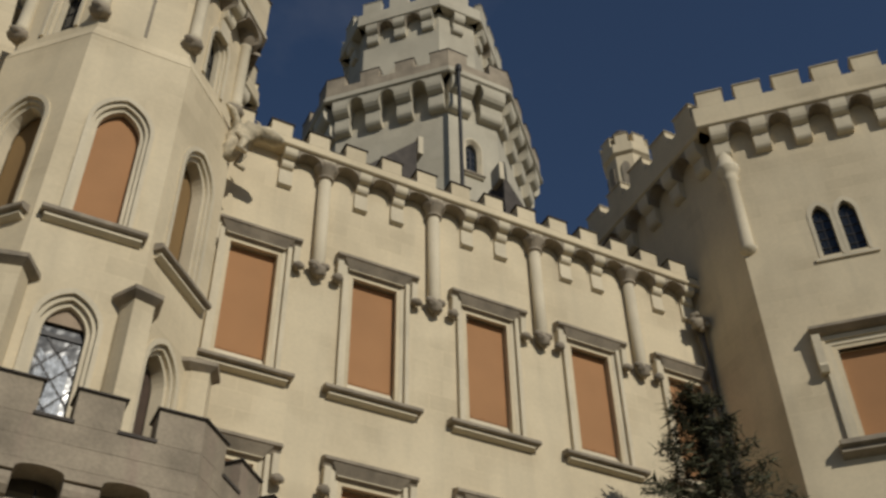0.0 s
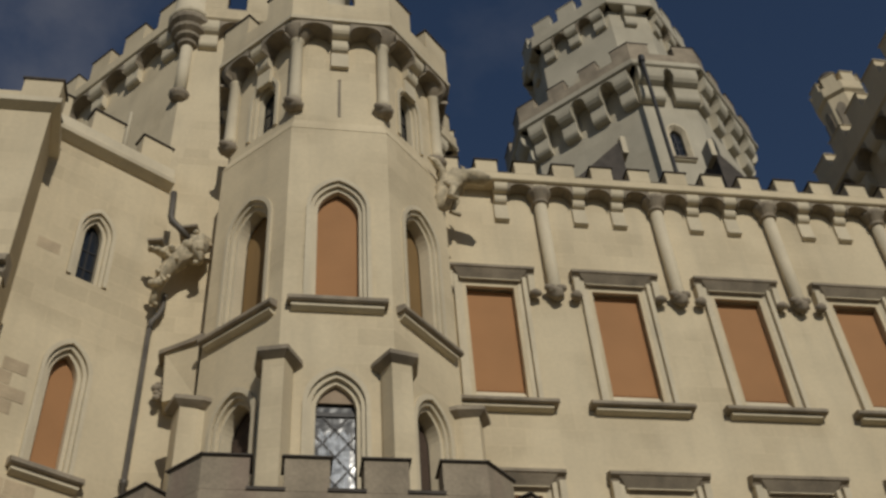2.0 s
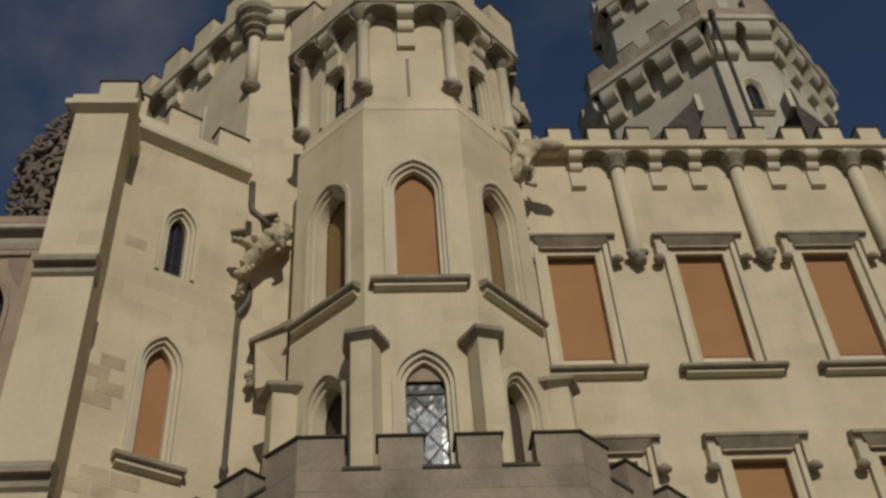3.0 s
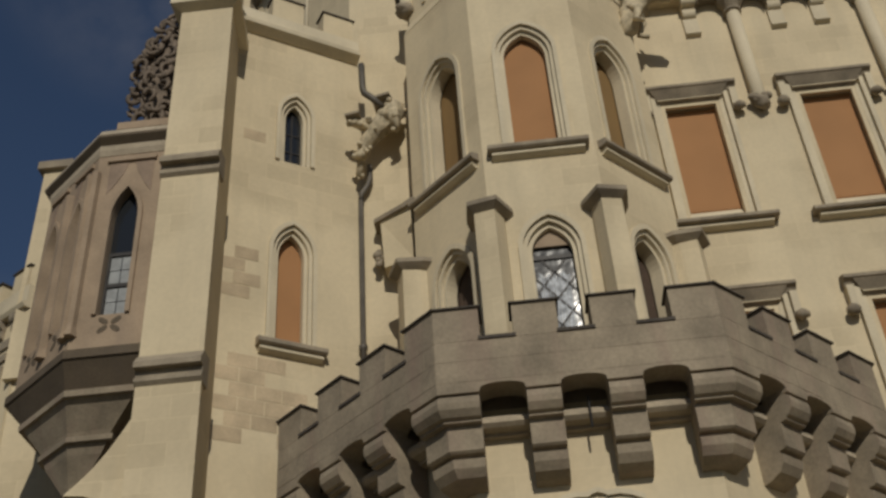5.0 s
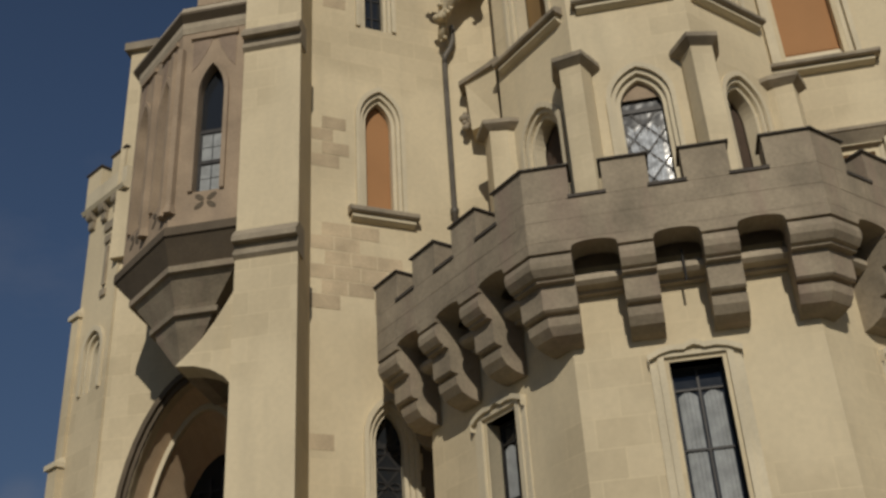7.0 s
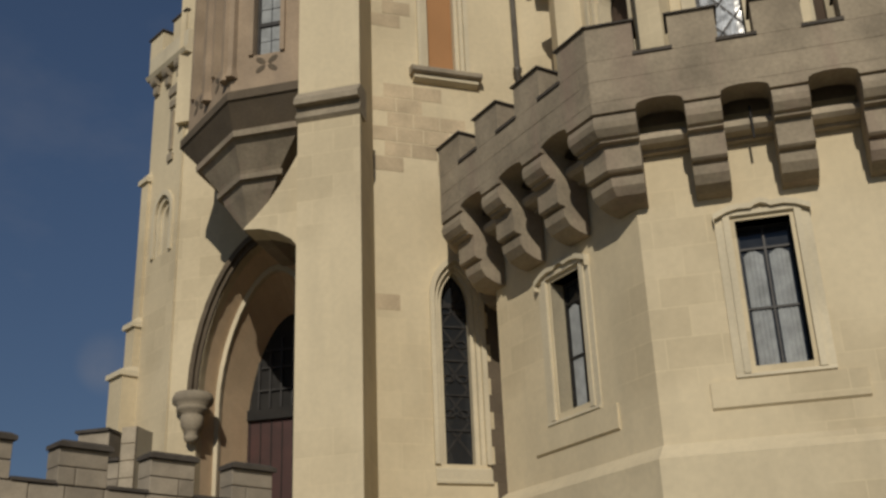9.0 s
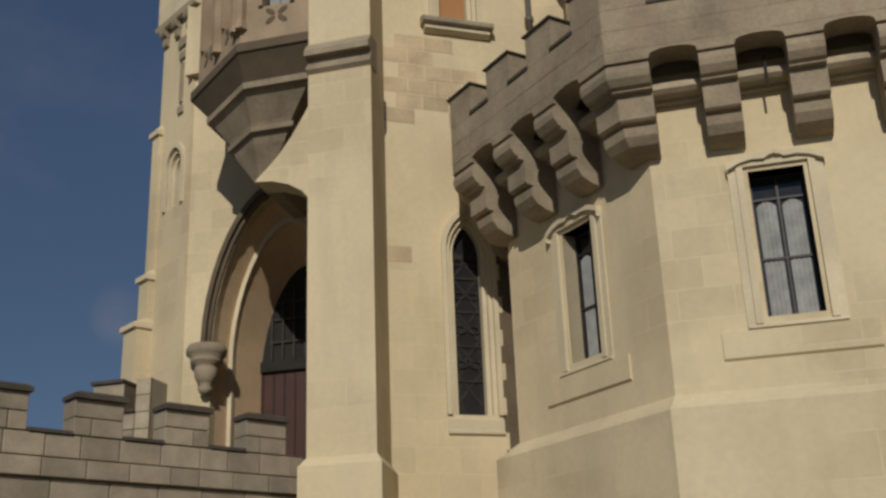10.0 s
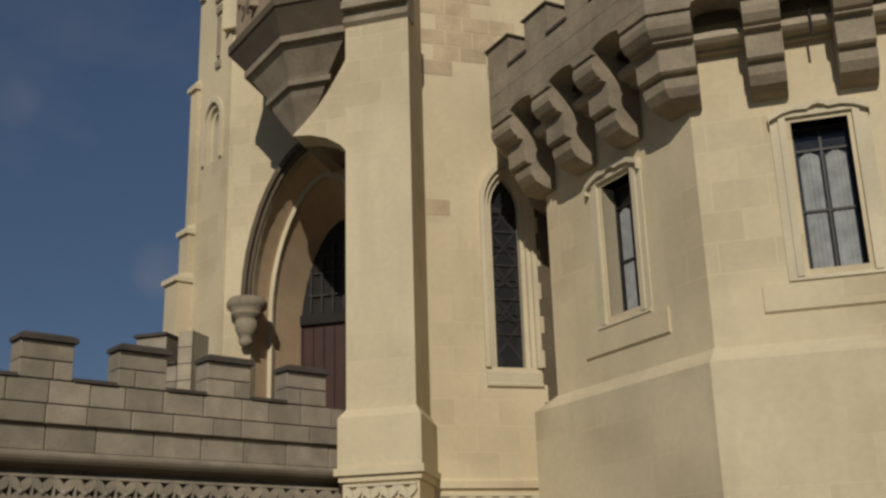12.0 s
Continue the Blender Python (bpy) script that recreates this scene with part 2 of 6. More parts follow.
def lathe(bm, rz, n=14, cx=0.0, cy=0.0):
    """Turned body from (radius, z) pairs."""
    rings = [[bm.verts.new((cx + r * math.cos(2 * math.pi * k / n), cy + r * math.sin(2 * math.pi * k / n), z)) for k in range(n)] for r, z in rz]
    for a, b in zip(rings, rings[1:]):
        for k in range(n):
            bm.faces.new((a[k], a[(k + 1) % n], b[(k + 1) % n], b[k]))
    bm.faces.new(rings[0][::-1])
    bm.faces.new(rings[-1])


def arch(h, z0, zt, rise=None, kind="p", n=7):
    """Outline of an opening of half width h, from its left foot over the head to its right foot."""
    if kind == "r":
        return [(-h, z0), (-h, zt), (h, zt), (h, z0)]
    r = rise if rise else 1.55 * h
    zs = zt - r
    if kind == "s":
        left = [(-h, z0)]
        for k in range(n + 1):
            a = math.pi / 2 * k / n
            left.append((-h * math.cos(a) ** 1.14, zs + r * math.sin(a) ** 1.14))
        return left + [(-x, z) for x, z in left[-2::-1]]
    R = (h * h + r * r) / (2 * h)
    a1 = math.atan2(r, h - R)
    left = [(-h, z0)]
    for k in range(n + 1):
        a = math.pi + (a1 - math.pi) * k / n
        left.append((-h + R + R * math.cos(a), zs + R * math.sin(a)))
    return left + [(-x, z) for x, z in left[-2::-1]]


def ring(bm, inner, outer, v0, v1, uc=0.0):
    """Moulding between two outlines of as many points, from depth v0 (proud) to v1."""
    A = [[bm.verts.new((uc + u, v, z)) for u, z in o] for v in (v0, v1) for o in (inner, outer)]
    i0, o0, i1, o1 = A
    n = len(inner)
    for k in range(n - 1):
        bm.faces.new((i0[k], i0[k + 1], o0[k + 1], o0[k]))
        bm.faces.new((i0[k], i1[k], i1[k + 1], i0[k + 1]))
        bm.faces.new((o0[k], o0[k + 1], o1[k + 1], o1[k]))
    for k in (0, n - 1):
        bm.faces.new((i0[k], o0[k], o1[k], i1[k]))


def fill(bm, outline, v0, v1, uc=0.0):
    """A slab of the outline's shape."""
    a = [bm.verts.new((uc + u, v0, z)) for u, z in outline]
    b = [bm.verts.new((uc + u, v1, z)) for u, z in outline]
    n = len(outline)
    bm.faces.new(a)
    bm.faces.new(b[::-1])
    for k in range(n):
        bm.faces.new((a[k], b[k], b[(k + 1) % n], a[(k + 1) % n]))


def wall(bm, u0, u1, z0, z1, th, holes=()):
    """A wall face with real openings. holes: (uc, outline)."""
    def quad(p, v):
        bm.faces.new([bm.verts.new((u, v, z)) for u, z in p])

    cols = {}
    for uc, o in holes:
        cols.setdefault((uc + o[0][0], uc + o[-1][0]), []).append((uc, o))
    at = u0
    for (a, b), hs in sorted(cols.items()):
        if a > at:
            for v in (0, th):
                quad([(at, z0), (a, z0), (a, z1), (at, z1)], v)
        low = z0
        hs.sort(key=lambda h: h[1][0][1])
        for k, (uc, o) in enumerate(hs):
            zs = o[0][1]
            for v in (0, th):
                quad([(a, low), (b, low), (b, zs), (a, zs)], v)
            head = o[1:-1]
            zt = max(z for _, z in head) + 0.02
            for (ua, za), (ub, zb) in zip(head, head[1:]):
                for v in (0, th):
                    quad([(uc + ua, za), (uc + ub, zb), (uc + ub, zt), (uc + ua, zt)], v)
            loop = o + [o[0]]
            for (ua, za), (ub, zb) in zip(loop, loop[1:]):
                bm.faces.new([bm.verts.new(p) for p in ((uc + ua, 0, za), (uc + ub, 0, zb), (uc + ub, th, zb), (uc + ua, th, za))])
            low = zt
        for v in (0, th):
            quad([(a, low), (b, low), (b, z1), (a, z1)], v)
        at = b
    for v in (0, th):
        quad([(at, z0), (u1, z0), (u1, z1), (at, z1)], v)
    for u in (u0, u1):
        bm.faces.new([bm.verts.new(p) for p in ((u, 0, z0), (u, th, z0), (u, th, z1), (u, 0, z1))])
    bm.faces.new([bm.verts.new(p) for p in ((u0, 0, z1), (u1, 0, z1), (u1, th, z1), (u0, th, z1))])
    bmesh.ops.remove_doubles(bm, verts=bm.verts, dist=0.0005)


def octagon(cx, cy, ap):
    """Corners of a regular octagon of that apothem; side 0 runs along x and faces the court."""
    r = ap / math.cos(math.pi / 8)
    return [(cx + r * math.cos(math.radians(-112.5 + 45 * k)), cy + r * math.sin(math.radians(-112.5 + 45 * k))) for k in range(8)]


def face_frames(cx, cy, ap):
    """(frame at the face's middle, half width) for the eight faces."""
    out = []
    for k in range(8):
        a = math.radians(-90 + 45 * k)
        out.append(frame_at(cx + ap * math.cos(a), cy + ap * math.sin(a), 45 * k))
    return out, ap * math.tan(math.pi / 8)


def merlon_mesh(w, d, h, cap, mat, capmat):
    """A merlon with a sloping coping; both meshes."""
    bm = bmesh.new()
    box(bm, -w / 2, w / 2, 0, d, 0, h)
    b2 = bmesh.new()
    o = 0.04
    prism(b2, [(-w / 2 - o, -o), (w / 2 + o, -o), (w / 2 + o, d + o), (-w / 2 - o, d + o)], h, h + cap * 0.4)
    prism(b2, [(-w / 2 - o, -o), (w / 2 + o, -o), (w / 2 + o, d + o), (-w / 2 - o, d + o)], h + cap * 0.4 + 0.001, h + cap,
          [(-w / 2 + 0.06, 0.08), (w / 2 - 0.06, 0.08), (w / 2 - 0.06, d - 0.08), (-w / 2 + 0.06, d - 0.08)])
    return mesh_of("merlon", bm, mat), mesh_of("coping", b2, capmat)


def put_merlon(pair, parent, m):
    ob = put("merlon", pair[0], parent, m)
    put("coping", pair[1], ob, m)


def corbel_mesh(w, depth, h, mat, tiers=3):
    """A stepped corbel with a rounded nose on every tier; its top is at z = 0, it stands out to -v."""
    bm = bmesh.new()
    for k in range(tiers):
        d = depth * (tiers - k) / tiers
        z1, z0 = -h * k / tiers, -h * (k + 1) / tiers
        r = min((z1 - z0) * 0.55, d * 0.8)
        pts = [(0.05, z1), (-d, z1), (-d, z0 + r)]
        for j in range(1, 5):
            a = math.pi / 2 * j / 4
            pts.append((-d + r * (1 - math.cos(a)), z0 + r * (1 - math.sin(a))))
        pts.append((0.05, z0))
        inset = 0.012 * k
        profile(bm, [(v, z - 0.0) for v, z in pts], -w / 2 + inset, w / 2 - inset)
    return mesh_of("corbel", bm, mat)


BAY_NOSE = ((-0.66, 0.0), (-0.725, -0.05), (-0.745, -0.14), (-0.73, -0.23), (-0.66, -0.32), (-0.60, -0.345), (-0.60, -0.375), (-0.50, -0.385),
            (-0.50, -0.43), (-0.49, -0.74), (-0.455, -0.77), (-0.36, -0.775), (-0.36, -0.82), (-0.41, -0.83), (-0.385, -0.95), (-0.30, -1.06), (-0.15, -1.13), (-0.02, -1.16))


def nosed_corbel(w, mat):
    """Large corbel: a roll, a block and a lower roll with deep quirks between; its top is at z = 0."""
    bm = bmesh.new()
    profile(bm, [(0.05, 0.0)] + list(BAY_NOSE) + [(0.05, -1.16)], -w / 2, w / 2)
    return mesh_of("corbel", bm, mat)


def chamfered(cx, cy, half, b):
    """Square set corner-on with cut corners: half width to the cuts, b half a cut's length. Faces as (frame, half width), cuts at even places."""
    out = []
    for k in range(8):
        an = math.radians(-90 + 45 * k)
        d = half if k % 2 == 0 else (half + b) / math.sqrt(2)
        out.append((frame_at(cx + d * math.cos(an), cy + d * math.sin(an), 45 * k), b if k % 2 == 0 else (half - b) / math.sqrt(2)))
    return out


def tube(bm, path, n=10, rough=0.0):
    """A body along (x, y, z, radius) stations."""
    rings = []
    for i, (x, y, z, r) in enumerate(path):
        p = Vector(path[max(i - 1, 0)][:3])
        q = Vector(path[min(i + 1, len(path) - 1)][:3])
        d = (q - p).normalized()
        e = d.cross(Vector((0, 1, 0.01))).normalized()
        f = d.cross(e)
        ring_ = []
        for k in range(n):
            an = 2 * math.pi * k / n
            c = Vector((x, y, z)) + (e * math.cos(an) + f * math.sin(an)) * r
            ring_.append(bm.verts.new(c + (c - Vector((x, y, z))) * rough * noise.noise(c * 12)))
        rings.append(ring_)
    for u, v in zip(rings, rings[1:]):
        for k in range(n):
            bm.faces.new((u[k], u[(k + 1) % n], v[(k + 1) % n], v[k]))
    bm.faces.new(rings[0][::-1])
    bm.faces.new(rings[-1])


def splay(bm, inner, outer, v0, v1, uc=0.0):
    """Slanting reveal from the outer outline at v0 to the inner one at v1."""
    o = [bm.verts.new((uc + u, v0, z)) for u, z in outer]
    i = [bm.verts.new((uc + u, v1, z)) for u, z in inner]
    for k in range(len(inner) - 1):
        bm.faces.new((o[k], o[k + 1], i[k + 1], i[k]))


# ---- ground ----
def ground():
    bm = bmesh.new()
    box(bm, -1500, 1500, -1500, 1500, -0.5, 0.0)
    ob = new("ground", mesh_of("ground", bm, GRASS))
    tagged(ob, "unseen gravel and grass court, pale for bounced light", "ground", kind="structure")


ground()

# ---- numbers of the plan ----
CX, CY = 1.05, 18.1            # axis of the stair turret and of the bay below it
Y_MAIN = 18.0                  # face of the main range
WIN_X, PITCH = 4.66, 2.95      # first window and the distance between windows
TIER = 5.42                    # from one storey to the next
Z_SILL, Z_HEAD = 14.96, 18.15
WING_A = 32.0                  # bearing of the wing's wall
WING_P = (-2.63, 18.0)         # where the wing meets the main range


def structure(name, label, category="wall"):
    return thing(name, Matrix(), label, category, kind="structure")


# ---- rectangular shuttered windows of the main range ----
def shuttered_window(m, shutter=True):
    """A window with drip mould, stepped architrave, sill and a closed blind; its foot is at z = 0."""
    H = Z_HEAD - Z_SILL
    t = thing("shuttered_window", m, "tall stone-framed window with closed orange-brown shutter", "window", "shuttered windows of the main range")
    bm = bmesh.new()
    for k, (g, v0, v1) in enumerate(((0.0, 0.09, 0.195), (0.09, -0.01, 0.09), (0.19, -0.11, -0.01))):
        ring(bm, arch(0.555 + g, 0.0, H + g, kind="r"), arch(0.555 + g + 0.10, 0.0, H + g + 0.10, kind="r"), v0, v1)
    part("architrave", bm, TRIM, t, m=m)
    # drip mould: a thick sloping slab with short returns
    # its colour is darkened for the shade on the underside
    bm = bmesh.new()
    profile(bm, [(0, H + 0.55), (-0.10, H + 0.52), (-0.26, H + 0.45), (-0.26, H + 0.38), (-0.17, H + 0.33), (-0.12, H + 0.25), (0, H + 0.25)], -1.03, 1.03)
    part("drip_mould", bm, WEATHER_SHADE, t, "stone drip mould over the head, underside shade in its colour", m)
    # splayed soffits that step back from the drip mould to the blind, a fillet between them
    # soffit colour is darkened for the shade under the drip mould
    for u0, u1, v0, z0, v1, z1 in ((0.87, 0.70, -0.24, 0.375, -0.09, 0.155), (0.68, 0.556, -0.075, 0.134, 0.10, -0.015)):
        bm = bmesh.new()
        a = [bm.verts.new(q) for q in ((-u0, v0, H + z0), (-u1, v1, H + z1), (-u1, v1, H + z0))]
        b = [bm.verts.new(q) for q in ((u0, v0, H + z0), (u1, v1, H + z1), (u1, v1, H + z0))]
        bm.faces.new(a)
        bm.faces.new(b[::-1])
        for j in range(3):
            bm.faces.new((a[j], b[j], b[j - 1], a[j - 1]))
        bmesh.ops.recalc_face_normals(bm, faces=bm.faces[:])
        part("soffit", bm, WEATHER_SHADE, t, "splayed head soffit, shade put in its colour", m)
    bm = bmesh.new()
    box(bm, -0.70, 0.70, -0.105, -0.02, H + 0.135, H + 0.154)
    part("fillet", bm, TRIM, t, m=m)
    for s in (-1, 1):
        bm = bmesh.new()
        profile(bm, [(0, H + 0.245), (-0.2, H + 0.245), (-0.17, H - 0.2), (-0.10, H - 0.28), (0, H - 0.28)], s * 0.94 - 0.07, s * 0.94 + 0.07)
        part("label_return", bm, TRIM, t, m=m)
        bm = bmesh.new()
        bmesh.ops.create_icosphere(bm, subdivisions=2, radius=0.125)
        for vt in bm.verts:
            k = 1 + 0.35 * noise.noise(vt.co * 11 + Vector((s, 0, 0)))
            vt.co = Vector((s * 1.00, -0.17, H - 0.29)) + Vector((vt.co.x * 1.1, vt.co.y, vt.co.z * 0.9)) * k
        part("label_stop", bm, WEATHER_SHADE, t, "carved leaf boss", m, smooth=True)
    bm = bmesh.new()
    profile(bm, [(0.08, 0.0), (-0.24, -0.06), (-0.26, -0.09), (-0.26, -0.15), (-0.23, -0.17), (0, -0.17)], -1.13, 1.13)
    part("sill", bm, WEATHER_SHADE, t, "projecting weathered stone sill", m)
    bm = bmesh.new()
    profile(bm, [(0, -0.171), (-0.14, -0.171), (-0.16, -0.21), (-0.16, -0.25), (-0.06, -0.29), (0, -0.29)], -1.02, 1.02)
    part("sill_bed", bm, TRIM, t, "pale moulding under the sill", m)
    bm = bmesh.new()
    profile(bm, [(0.199, 0.36), (0.199, 0.03), (0.0, 0.03), (0.03, 0.07)], -0.555, 0.555)
    part("sloping_base", bm, TRIM, t, m=m)
    bm = bmesh.new()
    box(bm, -0.555, 0.555, 0.20, 0.235, 0.0, H)
    sh = part("shutter", bm, SHUT, t, "flat orange-brown blind", m)
    bm = bmesh.new()
    box(bm, -0.552, 0.552, 0.185, 0.199, 0.385, 0.425)
    for k in (-0.42, -0.1, 0.2, 0.45):
        box(bm, k, k + 0.05, 0.186, 0.199, 0.43, 0.455)
    part("bottom_rail", bm, SHUT, sh, "", m)
    # solid block, coloured near-black for the unlit room
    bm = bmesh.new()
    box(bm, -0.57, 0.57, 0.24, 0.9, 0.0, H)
    part("room_void", bm, DARK, t, "near-black block for the unlit room behind the blind", m)
    return t


def build_main_range():
    w = structure("wall_main_range", "cream limestone wall of the main range")
    fm = frame_at(0, Y_MAIN, 0)
    holes = []
    for i in range(5):
        for k in range(3):
            holes.append((WIN_X + PITCH * i, arch(0.555, Z_SILL - TIER * k, Z_HEAD - TIER * k, kind="r")))
    bm = bmesh.new()
    wall(bm, WING_P[0], 17.3, 0, 21.6, 0.9, holes)
    part("wall_face", bm, CREAM, w, m=fm)
    # string course, breast wall and walk
    x0, x1 = 3.3, 17.6
    bm = bmesh.new()
    profile(bm, [(-0.002, 21.33), (-0.40, 21.33), (-0.44, 21.36), (-0.44, 21.43), (-0.40, 21.47), (-0.40, 21.62), (-0.002, 21.62)], x0, x1)
    part("breast_wall", bm, CREAM, w, m=fm)
    bm = bmesh.new()
    box(bm, -2.6, 17.3, 0.905, 11, 20.2, 20.6)
    part("roof_deck", bm, CAP, w, m=fm)
    bm = bmesh.new()
    profile(bm, [(0.95, 21.0), (0.95, 22.2), (1.2, 22.3), (2.5, 22.6), (9.0, 22.6), (9.0, 21.0)], 3.6, 17.1)
    part("lead_roof", bm, CAP, w, "dark lead roof behind the battlements", fm)
    pair = merlon_mesh(0.54, 0.55, 0.42, 0.05, CREAM, CAP)
    step = PITCH / 3
    n = 14
    ccap = bmesh.new()
    profile(ccap, [(-0.41, 0.0), (-0.41, 0.025), (0.2, 0.2), (0.2, 0.0)], -step / 2 + 0.28, step / 2 - 0.28)
    ccap = mesh_of("crenel_cap", ccap, CAP)
    for k in range(n):
        put_merlon(pair, w, fm @ pose(3.85 + step * k, -0.40, 21.625))
        put("crenel_cap", ccap, w, fm @ pose(3.85 + step * (k + 0.5), 0, 21.622))
    cor = corbel_mesh(0.33, 0.36, 0.52, TRIM, 2)
    drop = bmesh.new()
    profile(drop, [(0, 0.32), (-0.07, 0.32), (-0.07, -0.14), (-0.12, -0.16), (-0.12, -0.21), (-0.03, -0.25), (0, -0.25)], -0.17, 0.17)
    drop = mesh_of("corbel_foot", drop, TRIM)
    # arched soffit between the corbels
    # coloured darker for the shade in these hollows
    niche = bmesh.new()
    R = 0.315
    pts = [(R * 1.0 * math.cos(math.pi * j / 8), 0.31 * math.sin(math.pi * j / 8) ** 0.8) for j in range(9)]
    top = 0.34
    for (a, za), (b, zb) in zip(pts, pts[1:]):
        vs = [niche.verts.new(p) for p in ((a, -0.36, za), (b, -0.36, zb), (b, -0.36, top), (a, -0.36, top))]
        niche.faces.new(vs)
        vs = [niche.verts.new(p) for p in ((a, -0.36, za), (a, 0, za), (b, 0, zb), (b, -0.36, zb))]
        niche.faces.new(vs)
    niche = mesh_of("corbel_arch", niche, WEATHER_SHADE)
    shaft = bmesh.new()
    lathe(shaft, [(0.03, 17.90), (0.12, 18.02), (0.155, 18.10), (0.155, 20.78)], 14)
    shaft = mesh_of("colonnette", shaft, TRIM, True)
    capital = bmesh.new()
    lathe(capital, [(0.15, 20.74), (0.21, 20.78), (0.22, 20.84), (0.17, 20.89), (0.25, 21.02), (0.31, 21.12), (0.31, 21.20)], 16)
    capital = mesh_of("capital", capital, WEATHER_SHADE)
    boss = bmesh.new()
    for j in range(6):
        a = j * math.pi / 3
        bmesh.ops.create_icosphere(boss, subdivisions=2, radius=0.095, matrix=pose(0.17 * math.cos(a), -0.10, 17.93 + 0.06 * math.sin(a) + 0.10 * abs(math.cos(a))))
    n0 = len(boss.verts)
    bmesh.ops.create_icosphere(boss, subdivisions=3, radius=0.17)
    boss.verts.ensure_lookup_table()
    for vt in boss.verts[n0:]:
        k = 1 + 0.4 * noise.noise(vt.co * 7) + 0.2 * noise.noise(vt.co * 17)
        vt.co = Vector((vt.co.x, vt.co.y * 0.9 - 0.08, vt.co.z * (0.85 if vt.co.z > 0 else 1.2) + 17.92)) * 1.0 + Vector((vt.co.x, vt.co.y, vt.co.z)) * (k - 1)
    boss = mesh_of("leaf_boss", boss, WEATHER_SHADE, True)
    for k in range(-1, 13):
        u = WIN_X + PITCH / 2 + step * k
        if u < 3.4 or u > 17.2:
            continue
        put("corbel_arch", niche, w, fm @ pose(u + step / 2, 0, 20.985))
        put("corbel", cor, w, fm @ pose(u, -0.003, 21.328))
        if k % 3 == 0:
            put("colonnette", shaft, w, fm @ pose(u, -0.13, 0), "slender round wall shaft")
            put("capital", capital, w, fm @ pose(u, -0.13, 0), "dark moulded capital")
            put("leaf_boss", boss, w, fm @ pose(u, -0.10, 0), "carved foliage boss under the shaft")
        else:
            put("corbel_foot", drop, w, fm @ pose(u, 0, 20.50))
    first = None
    for i in range(5):
        for k in range(3):
            m = fm @ pose(WIN_X + PITCH * i, 0, Z_SILL - TIER * k)
            if first is None:
                first = shuttered_window(m)
            else:
                copy_thing(first, m)


build_main_range()


# ---- lancet windows ----
def lancet_window(m, h, height, style, rise=None, sill=True, label="", group="", cloth=False, deep=0.0):
    """Pointed window; its foot is at z = 0. style: shutter, golden, leaded, dark or blank."""
    t = thing("lancet_window", m, label, "window", group)
    r = rise or 1.55 * h
    bm = bmesh.new()
    out = lambda g: arch(h + g, 0.0, height + g * 1.25, r + g * 0.9)
    ring(bm, out(0.0), out(0.075), 0.10, 0.24 + deep)
    ring(bm, out(0.075), out(0.15), 0.02, 0.10)
    part("inner_order", bm, TRIM, t, m=m)
    bm = bmesh.new()
    ring(bm, out(0.15), out(0.235), -0.05, 0.02)
    part("hood_mould", bm, TRIM, t, m=m)
    if sill:
        bm = bmesh.new()
        w = sill
        profile(bm, [(0.2, 0.04), (-0.20, -0.06), (-0.22, -0.09), (-0.22, -0.16), (-0.18, -0.19), (0, -0.19)], -w, w)
        part("sill", bm, WEATHER_SHADE, t, "weathered moulded stone sill", m)
        bm = bmesh.new()
        profile(bm, [(0, -0.191), (-0.12, -0.191), (-0.14, -0.23), (-0.14, -0.27), (-0.05, -0.32), (0, -0.32)], -w * 0.92, w * 0.92)
        part("sill_bed", bm, TRIM, t, "pale moulding under the sill", m)
    bm = bmesh.new()
    fill(bm, arch(h + 0.01, 0.0, height, r), 0.27 + deep, 0.30 + deep)
    if style == "blank":
        # panel colour paints the shaded inside of the opening
        part("inner_board", bm, UNLIT_BROWN, t, "dark brown panel for the unlit interior", m)
    elif style == "golden":
        part("shutter", bm, GOLDEN, t, "flat golden-brown blind, reveal shade in its colour", m)
    elif style == "shutter":
        part("shutter", bm, SHUT, t, "flat orange-brown blind", m)
    else:
        part("pane", bm, LEADGLASS if style == "leaded" and cloth is not None else PANE, t, "leaded glass" if style == "leaded" else "dark glass", m)
        if style == "leaded":
            bm = bmesh.new()
            for s in (-1, 1):
                z = -0.4
                while z < height:
                    a = (-h, z) if s > 0 else (h, z)
                    b = (h, z + 2 * h * 1.25) if s > 0 else (-h, z + 2 * h * 1.25)
                    vs = [bm.verts.new((x, 0.255, zz)) for x, zz in (a, b, (b[0], b[1] + 0.06), (a[0], a[1] + 0.06))]
                    if z > 0 and z + 2.5 * h < height - r * 0.2:
                        bm.faces.new(vs)
                    z += 0.55
            box(bm, -h, h, 0.235, 0.266, height - r - 0.04, height - r + 0.04)
            part("leading", bm, LEAD, t, "dark lead lattice", m)
            bm = bmesh.new()
            zb = height - r * 0.62
            if cloth is None:
                for z in (0.6, 1.2, 1.8, 2.4):
                    box(bm, -h, h, 0.24, 0.268, z, z + 0.03)
                for j in range(4):
                    c0 = 0.9 + 0.6 * j
                    for s in (-1, 1):
                        rr = [(s * h * 0.5 + h * g * math.cos(math.pi * i / 6), c0 + 0.16 * g * math.sin(math.pi * i / 6)) for g in (0.34, 0.44) for i in range(13)]
                        ring(bm, rr[:13], rr[13:], 0.236, 0.266)
                part("tracery", bm, LEAD, t, "ornamental lead rings", m)
            else:
                fill(bm, [(u, max(z, zb)) for u, z in arch(h, 0.0, height, r)], 0.20, 0.232)
                part("head_panel", bm, ORIEL, t, "brown panel in the window head", m)
            if cloth:
                bm = bmesh.new()
                n = 16
                rows = []
